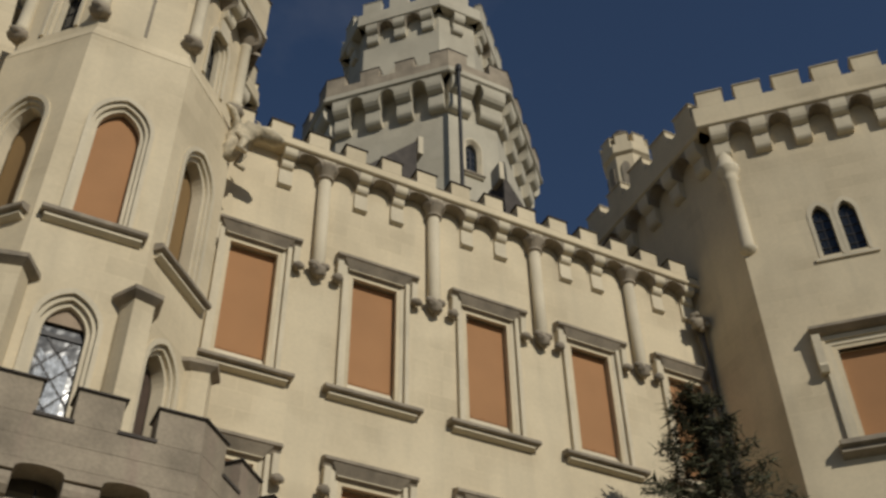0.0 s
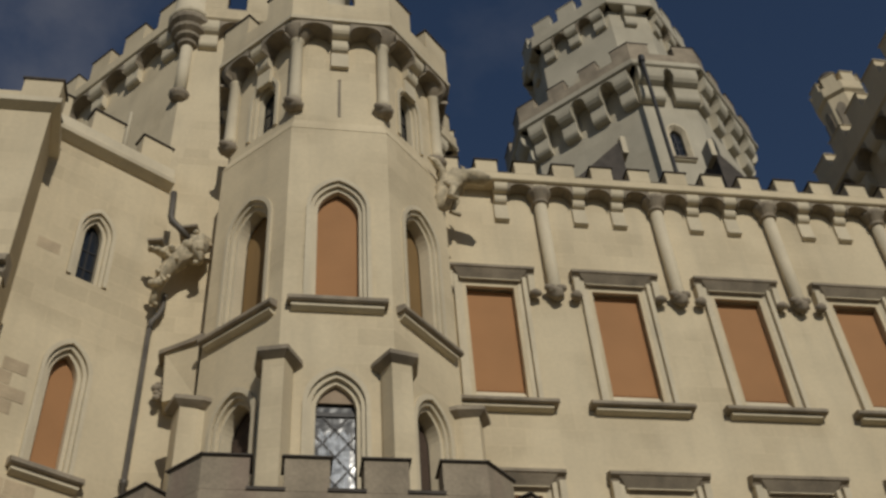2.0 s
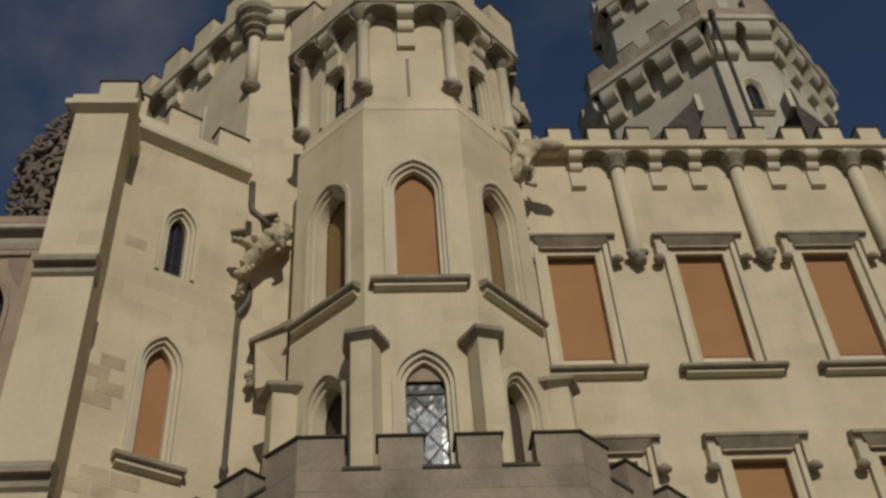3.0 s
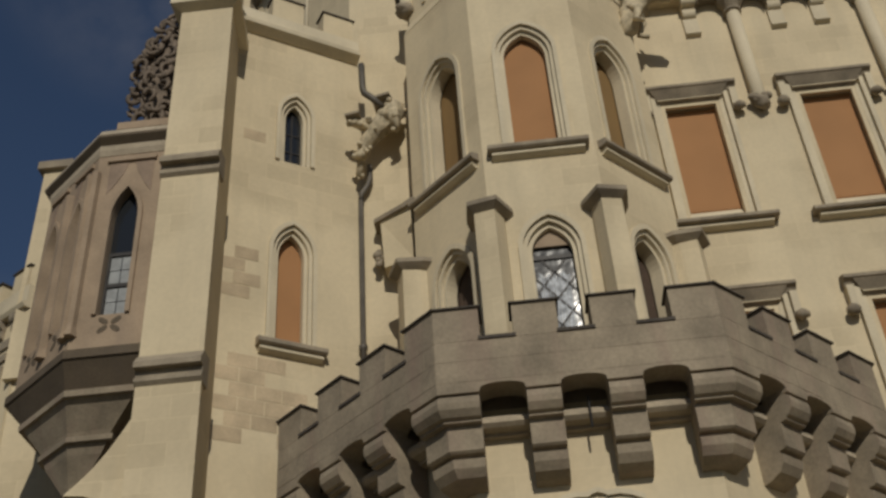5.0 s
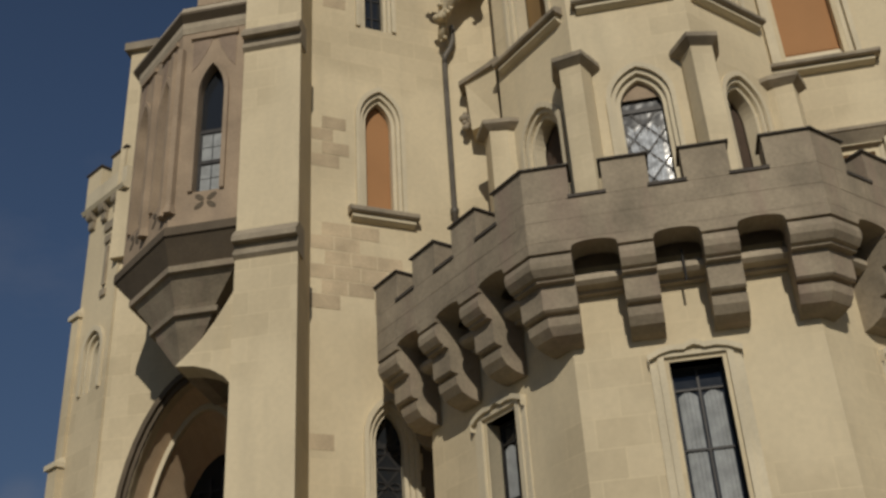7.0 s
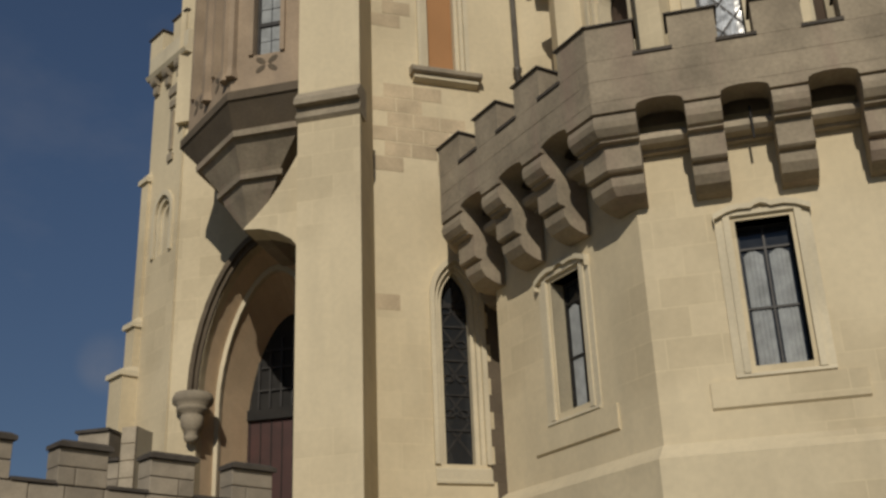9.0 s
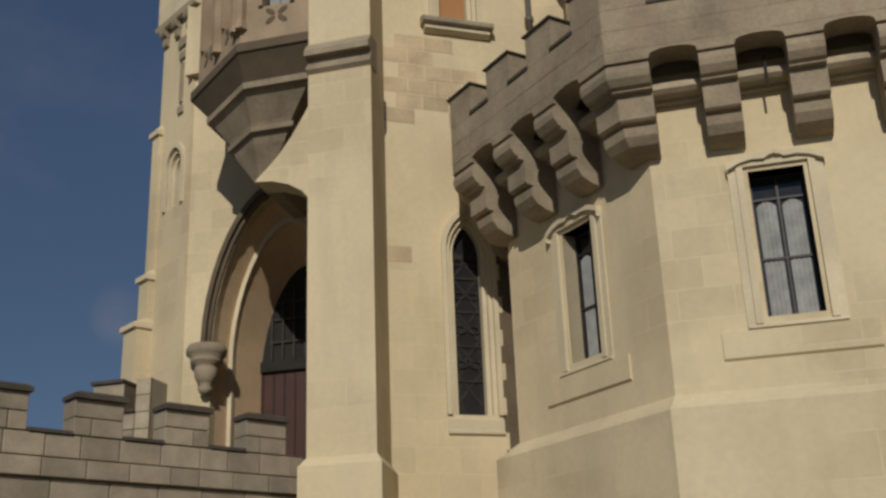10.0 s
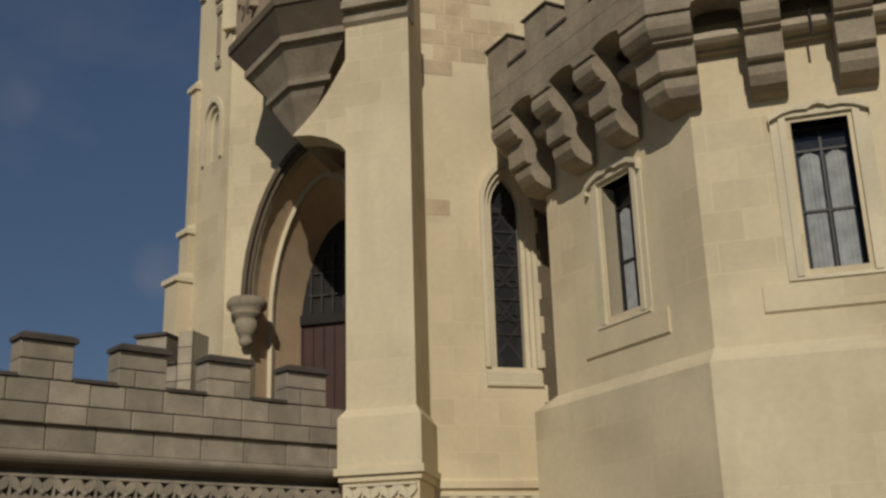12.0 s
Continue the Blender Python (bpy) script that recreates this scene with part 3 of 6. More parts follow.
                for zz in (1.6, 2.2, 2.5, 2.7, 2.82):
                    rows.append([bm.verts.new((-h * 0.8 + 1.5 * h * j / n, 0.262 + 0.012 * math.sin(j * 2.1 + zz * 5), zz + (0.22 * noise.noise(Vector((j * 0.45, zz, 1.0))) if zz > 2.4 else 0))) for j in range(n + 1)])
                for ra, rb in zip(rows, rows[1:]):
                    for j in range(n):
                        bm.faces.new((ra[j], ra[j + 1], rb[j + 1], rb[j]))
                part("curtain", bm, WHITE, t, "gathered white cloth behind the lattice", m)
        else:
            bm = bmesh.new()
            box(bm, -0.02, 0.02, 0.245, 0.268, 0, height - r * 0.3)
            z = 0.5
            while z < height - r:
                box(bm, -h, h, 0.25, 0.267, z, z + 0.03)
                z += 0.5
            part("glazing_bar", bm, LEAD, t, "", m)
    # solid near-black filling paints the unlit room
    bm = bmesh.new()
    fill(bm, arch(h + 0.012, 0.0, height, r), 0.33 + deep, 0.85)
    part("room_void", bm, DARK, t, "near-black block for the unlit room behind", m)
    return t


def hole(h, height, z, rise=None):
    r = rise or 1.55 * h
    g = 0.15
    return arch(h + g, z, z + height + g * 1.25, r + g * 0.9)


# ---- stair turret: an octagon on the axis ----
def build_turret():
    w = structure("wall_stair_turret", "octagonal cream limestone stair turret with battlements", "tower")
    AP = 2.53
    fr, hw = face_frames(CX, CY, AP)
    for k in range(8):
        holes = []
        if k in (0, 1, 7):
            holes = [[(0, hole(0.36, 3.7, 9.75))], [(0, hole(0.42, 3.12, 15.35))]]
        for i, (z0, z1) in enumerate(((8.0, 14.6), (14.6, 20.35))):
            bm = bmesh.new()
            wall(bm, -hw, hw, z0, z1, 0.7, holes[i] if holes else [])
            part("wall_face", bm, CREAM, w, m=fr[k])
        if holes:
            m = fr[k] @ pose(0, 0, 15.35)
            lancet_window(m, 0.42, 3.12, "shutter" if k == 0 else "golden", sill=0.95, label="tall pointed turret window with closed orange-brown shutter" if k == 0 else "tall pointed turret window with closed shaded golden-brown shutter", group="turret lancets", deep=0.12 if k else 0.0)
            m = fr[k] @ pose(0, 0, 9.75)
            lancet_window(m, 0.36, 3.7, "leaded" if k == 0 else "blank", sill=None, label="pointed turret window with leaded lattice glass" if k == 0 else "deep dark pointed turret window beside the buttress", group="turret lancets", cloth=k == 0, deep=0.0 if k == 0 else 0.12)
    # weathered set-off and the upper stage
    AP2 = 2.40
    bm = bmesh.new()
    prism(bm, octagon(CX, CY, AP + 0.01), 20.352, 20.75, octagon(CX, CY, AP2 + 0.01))
    part("set_off", bm, CREAM, w)
    fr2, hw2 = face_frames(CX, CY, AP2)
    for k in range(8):
        side = k % 2 == 1
        bm = bmesh.new()
        wall(bm, -hw2, hw2, 20.4, 25.0, 0.5, [(0, hole(0.23, 1.75, 21.0, 0.45))] if side else [])
        part("wall_face", bm, CREAM, w, m=fr2[k])
        if side:
            lancet_window(fr2[k] @ pose(0, 0, 21.0), 0.23, 1.75, "dark", 0.45, None, "narrow round-headed window near the turret top", "turret top windows")
        else:
            bm = bmesh.new()
            box(bm, -0.035, 0.035, -0.004, 0.06, 20.95, 22.3)
            bmesh.ops.create_icosphere(bm, subdivisions=1, radius=0.08, matrix=pose(0, 0.05, 22.3))
            part("arrow_slit", bm, WEATHER_SHADE, w, "narrow cross slit", fr2[k])
    # corner shafts on carved heads
    shaft = bmesh.new()
    lathe(shaft, [(0.05, 21.25), (0.14, 21.33), (0.17, 21.42), (0.145, 21.5), (0.145, 23.5), (0.18, 23.54), (0.18, 23.62)], 14)
    shaft = mesh_of("corner_shaft", shaft, TRIM, True)
    head = bmesh.new()
    bmesh.ops.create_icosphere(head, subdivisions=3, radius=0.23)
    for vt in head.verts:
        k = 1 + 0.4 * noise.noise(vt.co * 6) + 0.2 * noise.noise(vt.co * 15)
        vt.co = Vector((vt.co.x, vt.co.y, vt.co.z * 0.75)) * k
    head = mesh_of("carved_boss", head, WEATHER_SHADE, True)
    for x, y in octagon(CX, CY, AP2 + 0.05):
        put("corner_shaft", shaft, w, pose(x, y, 0), "round corner shaft")
        put("carved_boss", head, w, pose(x, y, 21.2), "carved foliage boss")
    # crown: corbels, arches, breast wall, merlons
    AP3 = 2.86
    fr3, hw3 = face_frames(CX, CY, AP3)
    cor = corbel_mesh(0.42, 0.42, 0.75, TRIM, 2)
    dropm = bmesh.new()
    box(dropm, -0.21, 0.21, -0.11, 0.02, 22.72, 23.22)
    dropm = mesh_of("corbel_foot", dropm, TRIM)
    cush = bmesh.new()
    lathe(cush, [(0.15, 0.1), (0.20, 0.16), (0.28, 0.26), (0.38, 0.44), (0.41, 0.54)], 16)
    cush = mesh_of("corner_corbel", cush, WEATHER_SHADE, True)
    pair = merlon_mesh(0.85, 0.35, 0.75, 0.08, CREAM, CAP)
    bm = bmesh.new()
    prism(bm, octagon(CX, CY, AP3 + 0.04), 24.0, 24.12)
    part("string_course", bm, TRIM, w)
    for x, y in octagon(CX, CY, AP2 + 0.05):
        put("corner_corbel", cush, w, pose(x, y, 23.45), "round moulded corner corbel")
    # crown arches take a dark colour for the shade inside them
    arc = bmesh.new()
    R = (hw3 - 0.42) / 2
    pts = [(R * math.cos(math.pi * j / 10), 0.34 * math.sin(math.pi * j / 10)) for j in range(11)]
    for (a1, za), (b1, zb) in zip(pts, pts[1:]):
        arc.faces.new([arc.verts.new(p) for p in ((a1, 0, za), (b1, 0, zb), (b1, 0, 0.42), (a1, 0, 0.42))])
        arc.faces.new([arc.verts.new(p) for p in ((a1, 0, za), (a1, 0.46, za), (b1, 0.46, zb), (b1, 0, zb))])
    arc = mesh_of("crown_arch", arc, WEATHER_SHADE)
    for k in range(8):
        for sg in (-1, 1):
            put("crown_arch", arc, w, fr3[k] @ pose(sg * (0.21 + R), 0.0, 23.575))
        put("corbel", cor, w, fr2[k] @ pose(0, -0.002, 24.0))
        put("corbel_foot", dropm, w, fr2[k])
        bm = bmesh.new()
        wall(bm, -hw3, hw3, 24.122, 24.75, 0.35)
        part("breast_wall", bm, CREAM, w, m=fr3[k])
        put_merlon(pair, w, fr3[k] @ pose(-hw3 + 0.42, 0, 24.752))
        put_merlon(pair, w, fr3[k] @ pose(hw3 - 0.43, 0.0, 24.752))
    # buttress shafts between the lower lancets
    pts = octagon(CX, CY, AP)
    for k in (0, 1, 2, 7):
        x, y = pts[k]
        fb = frame_at(x, y, 0.6 * (math.degrees(math.atan2(y - CY, x - CX)) + 90) if k < 2 else math.degrees(math.atan2(y - CY, x - CX)) + 90)
        top = 13.63
        stem = [(-0.27, -0.02), (-0.19, -0.34), (0.19, -0.34), (0.27, -0.02), (0.27, 0.25), (-0.27, 0.25)]
        brim = lambda g: [(-0.33 - g, 0.02), (-0.21 - g * 0.6, -0.38 - g), (0.21 + g * 0.6, -0.38 - g), (0.33 + g, 0.02), (0.33 + g, 0.25), (-0.33 - g, 0.25)]
        bm = bmesh.new()
        prism(bm, stem, 8.5, top)
        b = part("buttress", bm, CREAM, w, "slim buttress on the turret corner", fb)
        bm = bmesh.new()
        prism(bm, brim(-0.03), top + 0.001, top + 0.10, brim(0.10))
        prism(bm, brim(0.10), top + 0.101, top + 0.19)
        prism(bm, brim(0.10), top + 0.191, top + 0.32, brim(-0.12))
        part("buttress_cap", bm, WEATHER_SHADE, b, "weathered moulded cap", fb)


build_turret()


# ---- bay under the turret, with its overhanging battlement ----
def bay_window(m):
    t = thing("bay_window", m, "tall narrow bay window with net curtains and carved stone head", "window", "bay windows")
    h, H = 0.355, 2.0
    bm = bmesh.new()
    ring(bm, arch(h, 0, H, kind="r"), arch(h + 0.06, 0, H + 0.06, kind="r"), 0.02, 0.3)
    ring(bm, arch(h + 0.06, -0.09, H + 0.06, kind="r"), arch(h + 0.15, -0.09, H + 0.12, kind="r"), -0.05, 0.02)
    ring(bm, arch(h + 0.15, -0.158, H + 0.12, kind="r"), arch(h + 0.26, -0.158, H + 0.125, kind="r"), -0.022, 0.0)
    part("architrave", bm, TRIM, t, m=m)
    bm = bmesh.new()
    top = [(-0.63, H + 0.02), (-0.63, H + 0.10), (-0.45, H + 0.18), (-0.3, H + 0.21), (-0.13, H + 0.20), (-0.08, H + 0.235), (0, H + 0.26),
           (0.08, H + 0.235), (0.13, H + 0.20), (0.3, H + 0.21), (0.45, H + 0.18), (0.63, H + 0.10), (0.63, H + 0.02)]
    low = [(u * 0.98, z - 0.075) for u, z in top]
    ring(bm, low, top, -0.10, -0.0)
    part("ogee_hood", bm, TRIM, t, "curved stone hood mould", m)
    bm = bmesh.new()
    fill(bm, [(-0.5, H + 0.121), (-0.5, H + 0.05), (0.5, H + 0.05), (0.5, H + 0.121), (0.3, H + 0.17), (0, H + 0.2), (-0.3, H + 0.17)], -0.03, 0.0)
    part("tympanum", bm, TRIM, t, m=m)
    bm = bmesh.new()
    profile(bm, [(0.29, 0.03), (-0.04, -0.10), (-0.05, -0.14), (0, -0.16)], -0.61, 0.61)
    part("sill", bm, TRIM, t, m=m)
    bm = bmesh.new()
    profile(bm, [(0, -0.161), (-0.035, -0.161), (-0.035, -0.50), (0, -0.53)], -0.95, 0.95)
    part("apron", bm, CREAM, t, m=m)
    bm = bmesh.new()
    box(bm, -h, h, 0.29, 0.30, 0, H)
    fr = part("pane", bm, PANE, t, "dark glass", m)
    fr.visible_shadow = False
    bm = bmesh.new()
    for u in (-h, -0.016, h - 0.032):
        box(bm, u, u + 0.032, 0.25, 0.288, 0, H)
    for z in (0, 0.82, 1.66, H - 0.03):
        box(bm, -h + 0.033, -0.017, 0.252, 0.287, z, z + 0.03)
        box(bm, 0.017, h - 0.033, 0.252, 0.287, z, z + 0.03)
    part("casement", bm, LEAD, t, "dark metal casement", m)
    for s in (-1, 1):
        bm = bmesh.new()
        n = 14
        vs = []
        for z in (0.05, 0.7, 1.35, 1.58):
            row = []
            for j in range(n + 1):
                u = s * (0.04 + (h - 0.10) * j / n)
                row.append(bm.verts.new((u, 0.276 + 0.006 * math.sin(j * 1.9), z + (0.07 * math.sin(math.pi * j / n) if z > 1.5 else 0))))
            vs.append(row)
        for a, b in zip(vs, vs[1:]):
            for j in range(n):
                bm.faces.new((a[j], a[j + 1], b[j + 1], b[j]))
        part("curtain", bm, CURTAIN, t, "white net curtain", m)
    # near-black block stands for the room without light
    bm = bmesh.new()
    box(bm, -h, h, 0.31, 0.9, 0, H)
    part("room_void", bm, DARK, t, "near-black block for the unlit room behind", m)
    return t


def build_bay():
    w = structure("wall_bay", "octagonal bay with brown sandstone battlement on large corbels", "tower")
    AP, APP = 4.14, 4.88
    fr, hw = face_frames(CX, CY, AP)
    first = None
    for k in (0, 1, 2, 7):
        bm = bmesh.new()
        uw = 0.05 if k == 7 else 0.0
        if k == 7:
            fr[k] = fr[k] @ pose(0, 0.075, 0)
        u0, u1 = {0: (-hw + 0.105, hw), 7: (-hw - 0.02, hw + 0.074)}.get(k, (-hw, hw))
        wall(bm, u0, u1, 4.5, 9.0, 0.6, [(uw, arch(0.355, 5.4, 7.4, kind="r"))])
        part("wall_face", bm, CREAM, w, m=fr[k])
        m = fr[k] @ pose(uw, 0, 5.4)
        if first is None:
            first = bay_window(m)
        else:
            copy_thing(first, m)
    bm = bmesh.new()
    def stretched(ap, run=0.38):
        o = octagon(CX, CY, ap)
        d = (Vector(o[7]) - Vector(o[0])).normalized()
        o[0] = (o[0][0] + 0.105, o[0][1])
        o[7] = tuple(Vector(o[7]) + Vector((0.053, 0.053)) + d * run)
        o[6] = (o[7][0], o[6][1])
        return o

    prism(bm, stretched(AP + 0.17), 4.30, 4.498, stretched(AP + 0.012, 0.04))
    prism(bm, stretched(AP + 0.17), 0, 4.299)
    part("plinth", bm, PLINTH, w)
    bm = bmesh.new()
    box(bm, -3.06, -2.4, 16.47, 18.6, 4.5, 9.0)
    part("return_wall", bm, CREAM, w)
    frp, hwp = face_frames(CX, CY, APP)
    bm = bmesh.new()
    fr, hw = face_frames(CX, CY, AP)
    a, b = octagon(CX, CY, APP - 0.4), octagon(CX, CY, AP - 0.3)
    for z in (9.24, 9.34):
        va = [bm.verts.new((x, y, z)) for x, y in a]
        vb = [bm.verts.new((x, y, z)) for x, y in b]
        for i in range(8):
            bm.faces.new((va[i], va[(i + 1) % 8], vb[(i + 1) % 8], vb[i]))
    part("soffit", bm, BROWN, w)
    bm = bmesh.new()
    prism(bm, octagon(CX, CY, AP - 0.02), 8.6, 9.22)
    part("hollow_back", bm, BROWN, w)
    cor = nosed_corbel(0.47, BROWN)
    pair = merlon_mesh(0.64, 0.42, 0.54, 0.06, BROWN, CAP)
    pairc = merlon_mesh(0.66, 0.42, 0.54, 0.06, BROWN, CAP)
    caps = bmesh.new()
    box(caps, -0.27, 0.27, -0.03, 0.45, 0, 0.05)
    caps = mesh_of("crenel_cap", caps, CAP)
    # rolls are paler than the corbels, the sunlight on them is in the colour
    roll = bmesh.new()
    profile(roll, [(0.05, 8.83), (-0.12, 8.82), (-0.25, 8.78), (-0.31, 8.72), (-0.31, 8.65), (-0.25, 8.60), (-0.10, 8.575), (-0.10, 8.53), (0.05, 8.52)], -0.325, 0.325)
    roll = mesh_of("roll_mould", roll, CUSHION)
    # lowest course, cut by flat arches over the hollows
    line = [(-hwp, 8.92)]
    for u in (-1.12, 0, 1.12):
        line += [(u - 0.32 * math.cos(math.pi * j / 10), 8.92 + 0.125 * math.sin(math.pi * j / 10) ** 0.6) for j in range(11)]
    line.append((hwp, 8.92))
    course = bmesh.new()
    for (a1, za), (b1, zb) in zip(line, line[1:]):
        course.faces.new([course.verts.new(p) for p in ((a1, 0, za), (b1, 0, zb), (b1, 0, 9.075), (a1, 0, 9.075))])
        course.faces.new([course.verts.new(p) for p in ((a1, 0, za), (a1, 0.44, za), (b1, 0.44, zb), (b1, 0, zb))])
        course.faces.new([course.verts.new(p) for p in ((a1, 0.44, za), (b1, 0.44, zb), (b1, 0.44, 9.075), (a1, 0.44, 9.075))])
    course = mesh_of("arched_course", course, BROWN)
    for k in (0, 1, 2, 6, 7):
        bm = bmesh.new()
        wall(bm, -hwp, hwp, 9.075, 9.74, 0.45)
        part("breast_wall", bm, BROWN, w, m=frp[k])
        put("arched_course", course, w, frp[k])
        for u in (-0.56, 0.56):
            put_merlon(pair, w, frp[k] @ pose(u, 0, 9.745))
        for u in (-hwp + 0.33, hwp - 0.33):
            put_merlon(pairc, w, frp[k] @ pose(u, 0, 9.745))
        for u in (-1.12, 0, 1.12):
            put("crenel_cap", caps, w, frp[k] @ pose(u, 0, 9.742))
        for u in (-0.56, 0.56):
            put("corbel", cor, w, fr[k] @ pose(u, -0.003, 8.92))
        for u in (-1.12, 0, 1.12):
            put("roll_mould", roll, w, fr[k] @ pose(u, 0, 0))
    rng = random.Random(11)
    blocks = {}

    def block(fr_, u, wd, z, h):
        key = (round(wd, 2), round(h, 2))
        if key not in blocks:
            b = bmesh.new()
            g = 0.0015
            prism(b, [(g, -0.004), (wd - g, -0.004), (wd - g, 0.02), (g, 0.02)], g, h - g)
            blocks[key] = mesh_of("parapet_block", b, BROWN)
        put("parapet_block", blocks[key], w, fr_ @ pose(u, rng.uniform(-0.002, 0.002), z))

    for k in (0, 1, 2, 6, 7):
        for row, z in enumerate((9.085, 9.415)):
            u = -hwp + 0.01
            n = 0
            while u < hwp - 0.02:
                wd = (0.62, 0.84, 0.72, 0.56)[(n + 2 * row + k) % 4]
                if n == 0 and row:
                    wd = 0.34
                wd = min(wd, hwp - 0.01 - u)
                if hwp - 0.01 - (u + wd) < 0.2:
                    wd = hwp - 0.01 - u
                block(frp[k], u, wd, z, 0.322)
                u += wd
                n += 1
    bm = bmesh.new()
    lathe(bm, [(0.018, 8.42), (0.018, 8.9)], 8)
    part("iron_rod", bm, LEAD, w, "thin iron rod", pose(CX + 0.05, 13.62, 0))
    # angled corbels wrap the corners
    for k in (0, 1, 2, 3, 7, 6):
        bm = bmesh.new()
        rings = []
        for d, z in ((0.0, 0.0),) + BAY_NOSE:
            dd = -d if z or d else -0.05
            o, ob = octagon(CX, CY, AP + dd), octagon(CX, CY, AP - 0.06)

            def wings(q, s):
                c, p, n = Vector(q[k]), Vector(q[k - 1]), Vector(q[(k + 1) % 8])
                return [c + (p - c).normalized() * s, c, c + (n - c).normalized() * s]
            A, B = wings(o, 0.27 + dd * math.tan(math.pi / 8)), wings(ob, 0.25)
            rings.append([bm.verts.new((v.x, v.y, 8.92 + z)) for v in A + B[::-1]])
        bm.faces.new(rings[0])
        bm.faces.new(rings[-1][::-1])
        for q, s in zip(rings, rings[1:]):
            for i in range(6):
                bm.faces.new((q[i], q[(i + 1) % 6], s[(i + 1) % 6], s[i]))
        part("corner_corbel", bm, BROWN, w, "broad angled corner corbel")


build_bay()


# ---- wing with the lancets, and the corner pier ----
def leaf_tile(z0, z1, stone=GREY):
    """Square pierced tile: a frame, and four leaves laid crosswise round a boss."""
    q = bmesh.new()
    zc, hh = (z0 + z1) / 2, 0.135
    box(q, -hh, hh, -0.035, 0.03, z1 - 0.035, z1)
    box(q, -hh, hh, -0.035, 0.03, z0, z0 + 0.035)
    box(q, -hh, -hh + 0.022, -0.034, 0.03, z0 + 0.036, z1 - 0.036)
    rz = (z1 - z0) / 2 - 0.03
    for k in range(4):
        a = math.pi / 4 + k * math.pi / 2
        ux, uz = math.cos(a) * hh * 1.35, math.sin(a) * rz * 1.35
        ln = math.hypot(ux, uz)
        nx, nz = -uz / ln, ux / ln
        leaf = [(0.02 * nx, zc + 0.02 * nz), (ux * 0.45 + 0.055 * nx, zc + uz * 0.45 + 0.055 * nz), (ux * 0.8 + 0.05 * nx, zc + uz * 0.8 + 0.05 * nz), (ux, zc + uz),
                (ux * 0.8 - 0.05 * nx, zc + uz * 0.8 - 0.05 * nz), (ux * 0.45 - 0.055 * nx, zc + uz * 0.45 - 0.055 * nz), (-0.02 * nx, zc - 0.02 * nz)]
        fill(q, leaf, -0.03, 0.02)
    bmesh.ops.create_icosphere(q, subdivisions=1, radius=0.04, matrix=pose(0, -0.03, zc))
    return mesh_of("frieze_tile", q, stone)


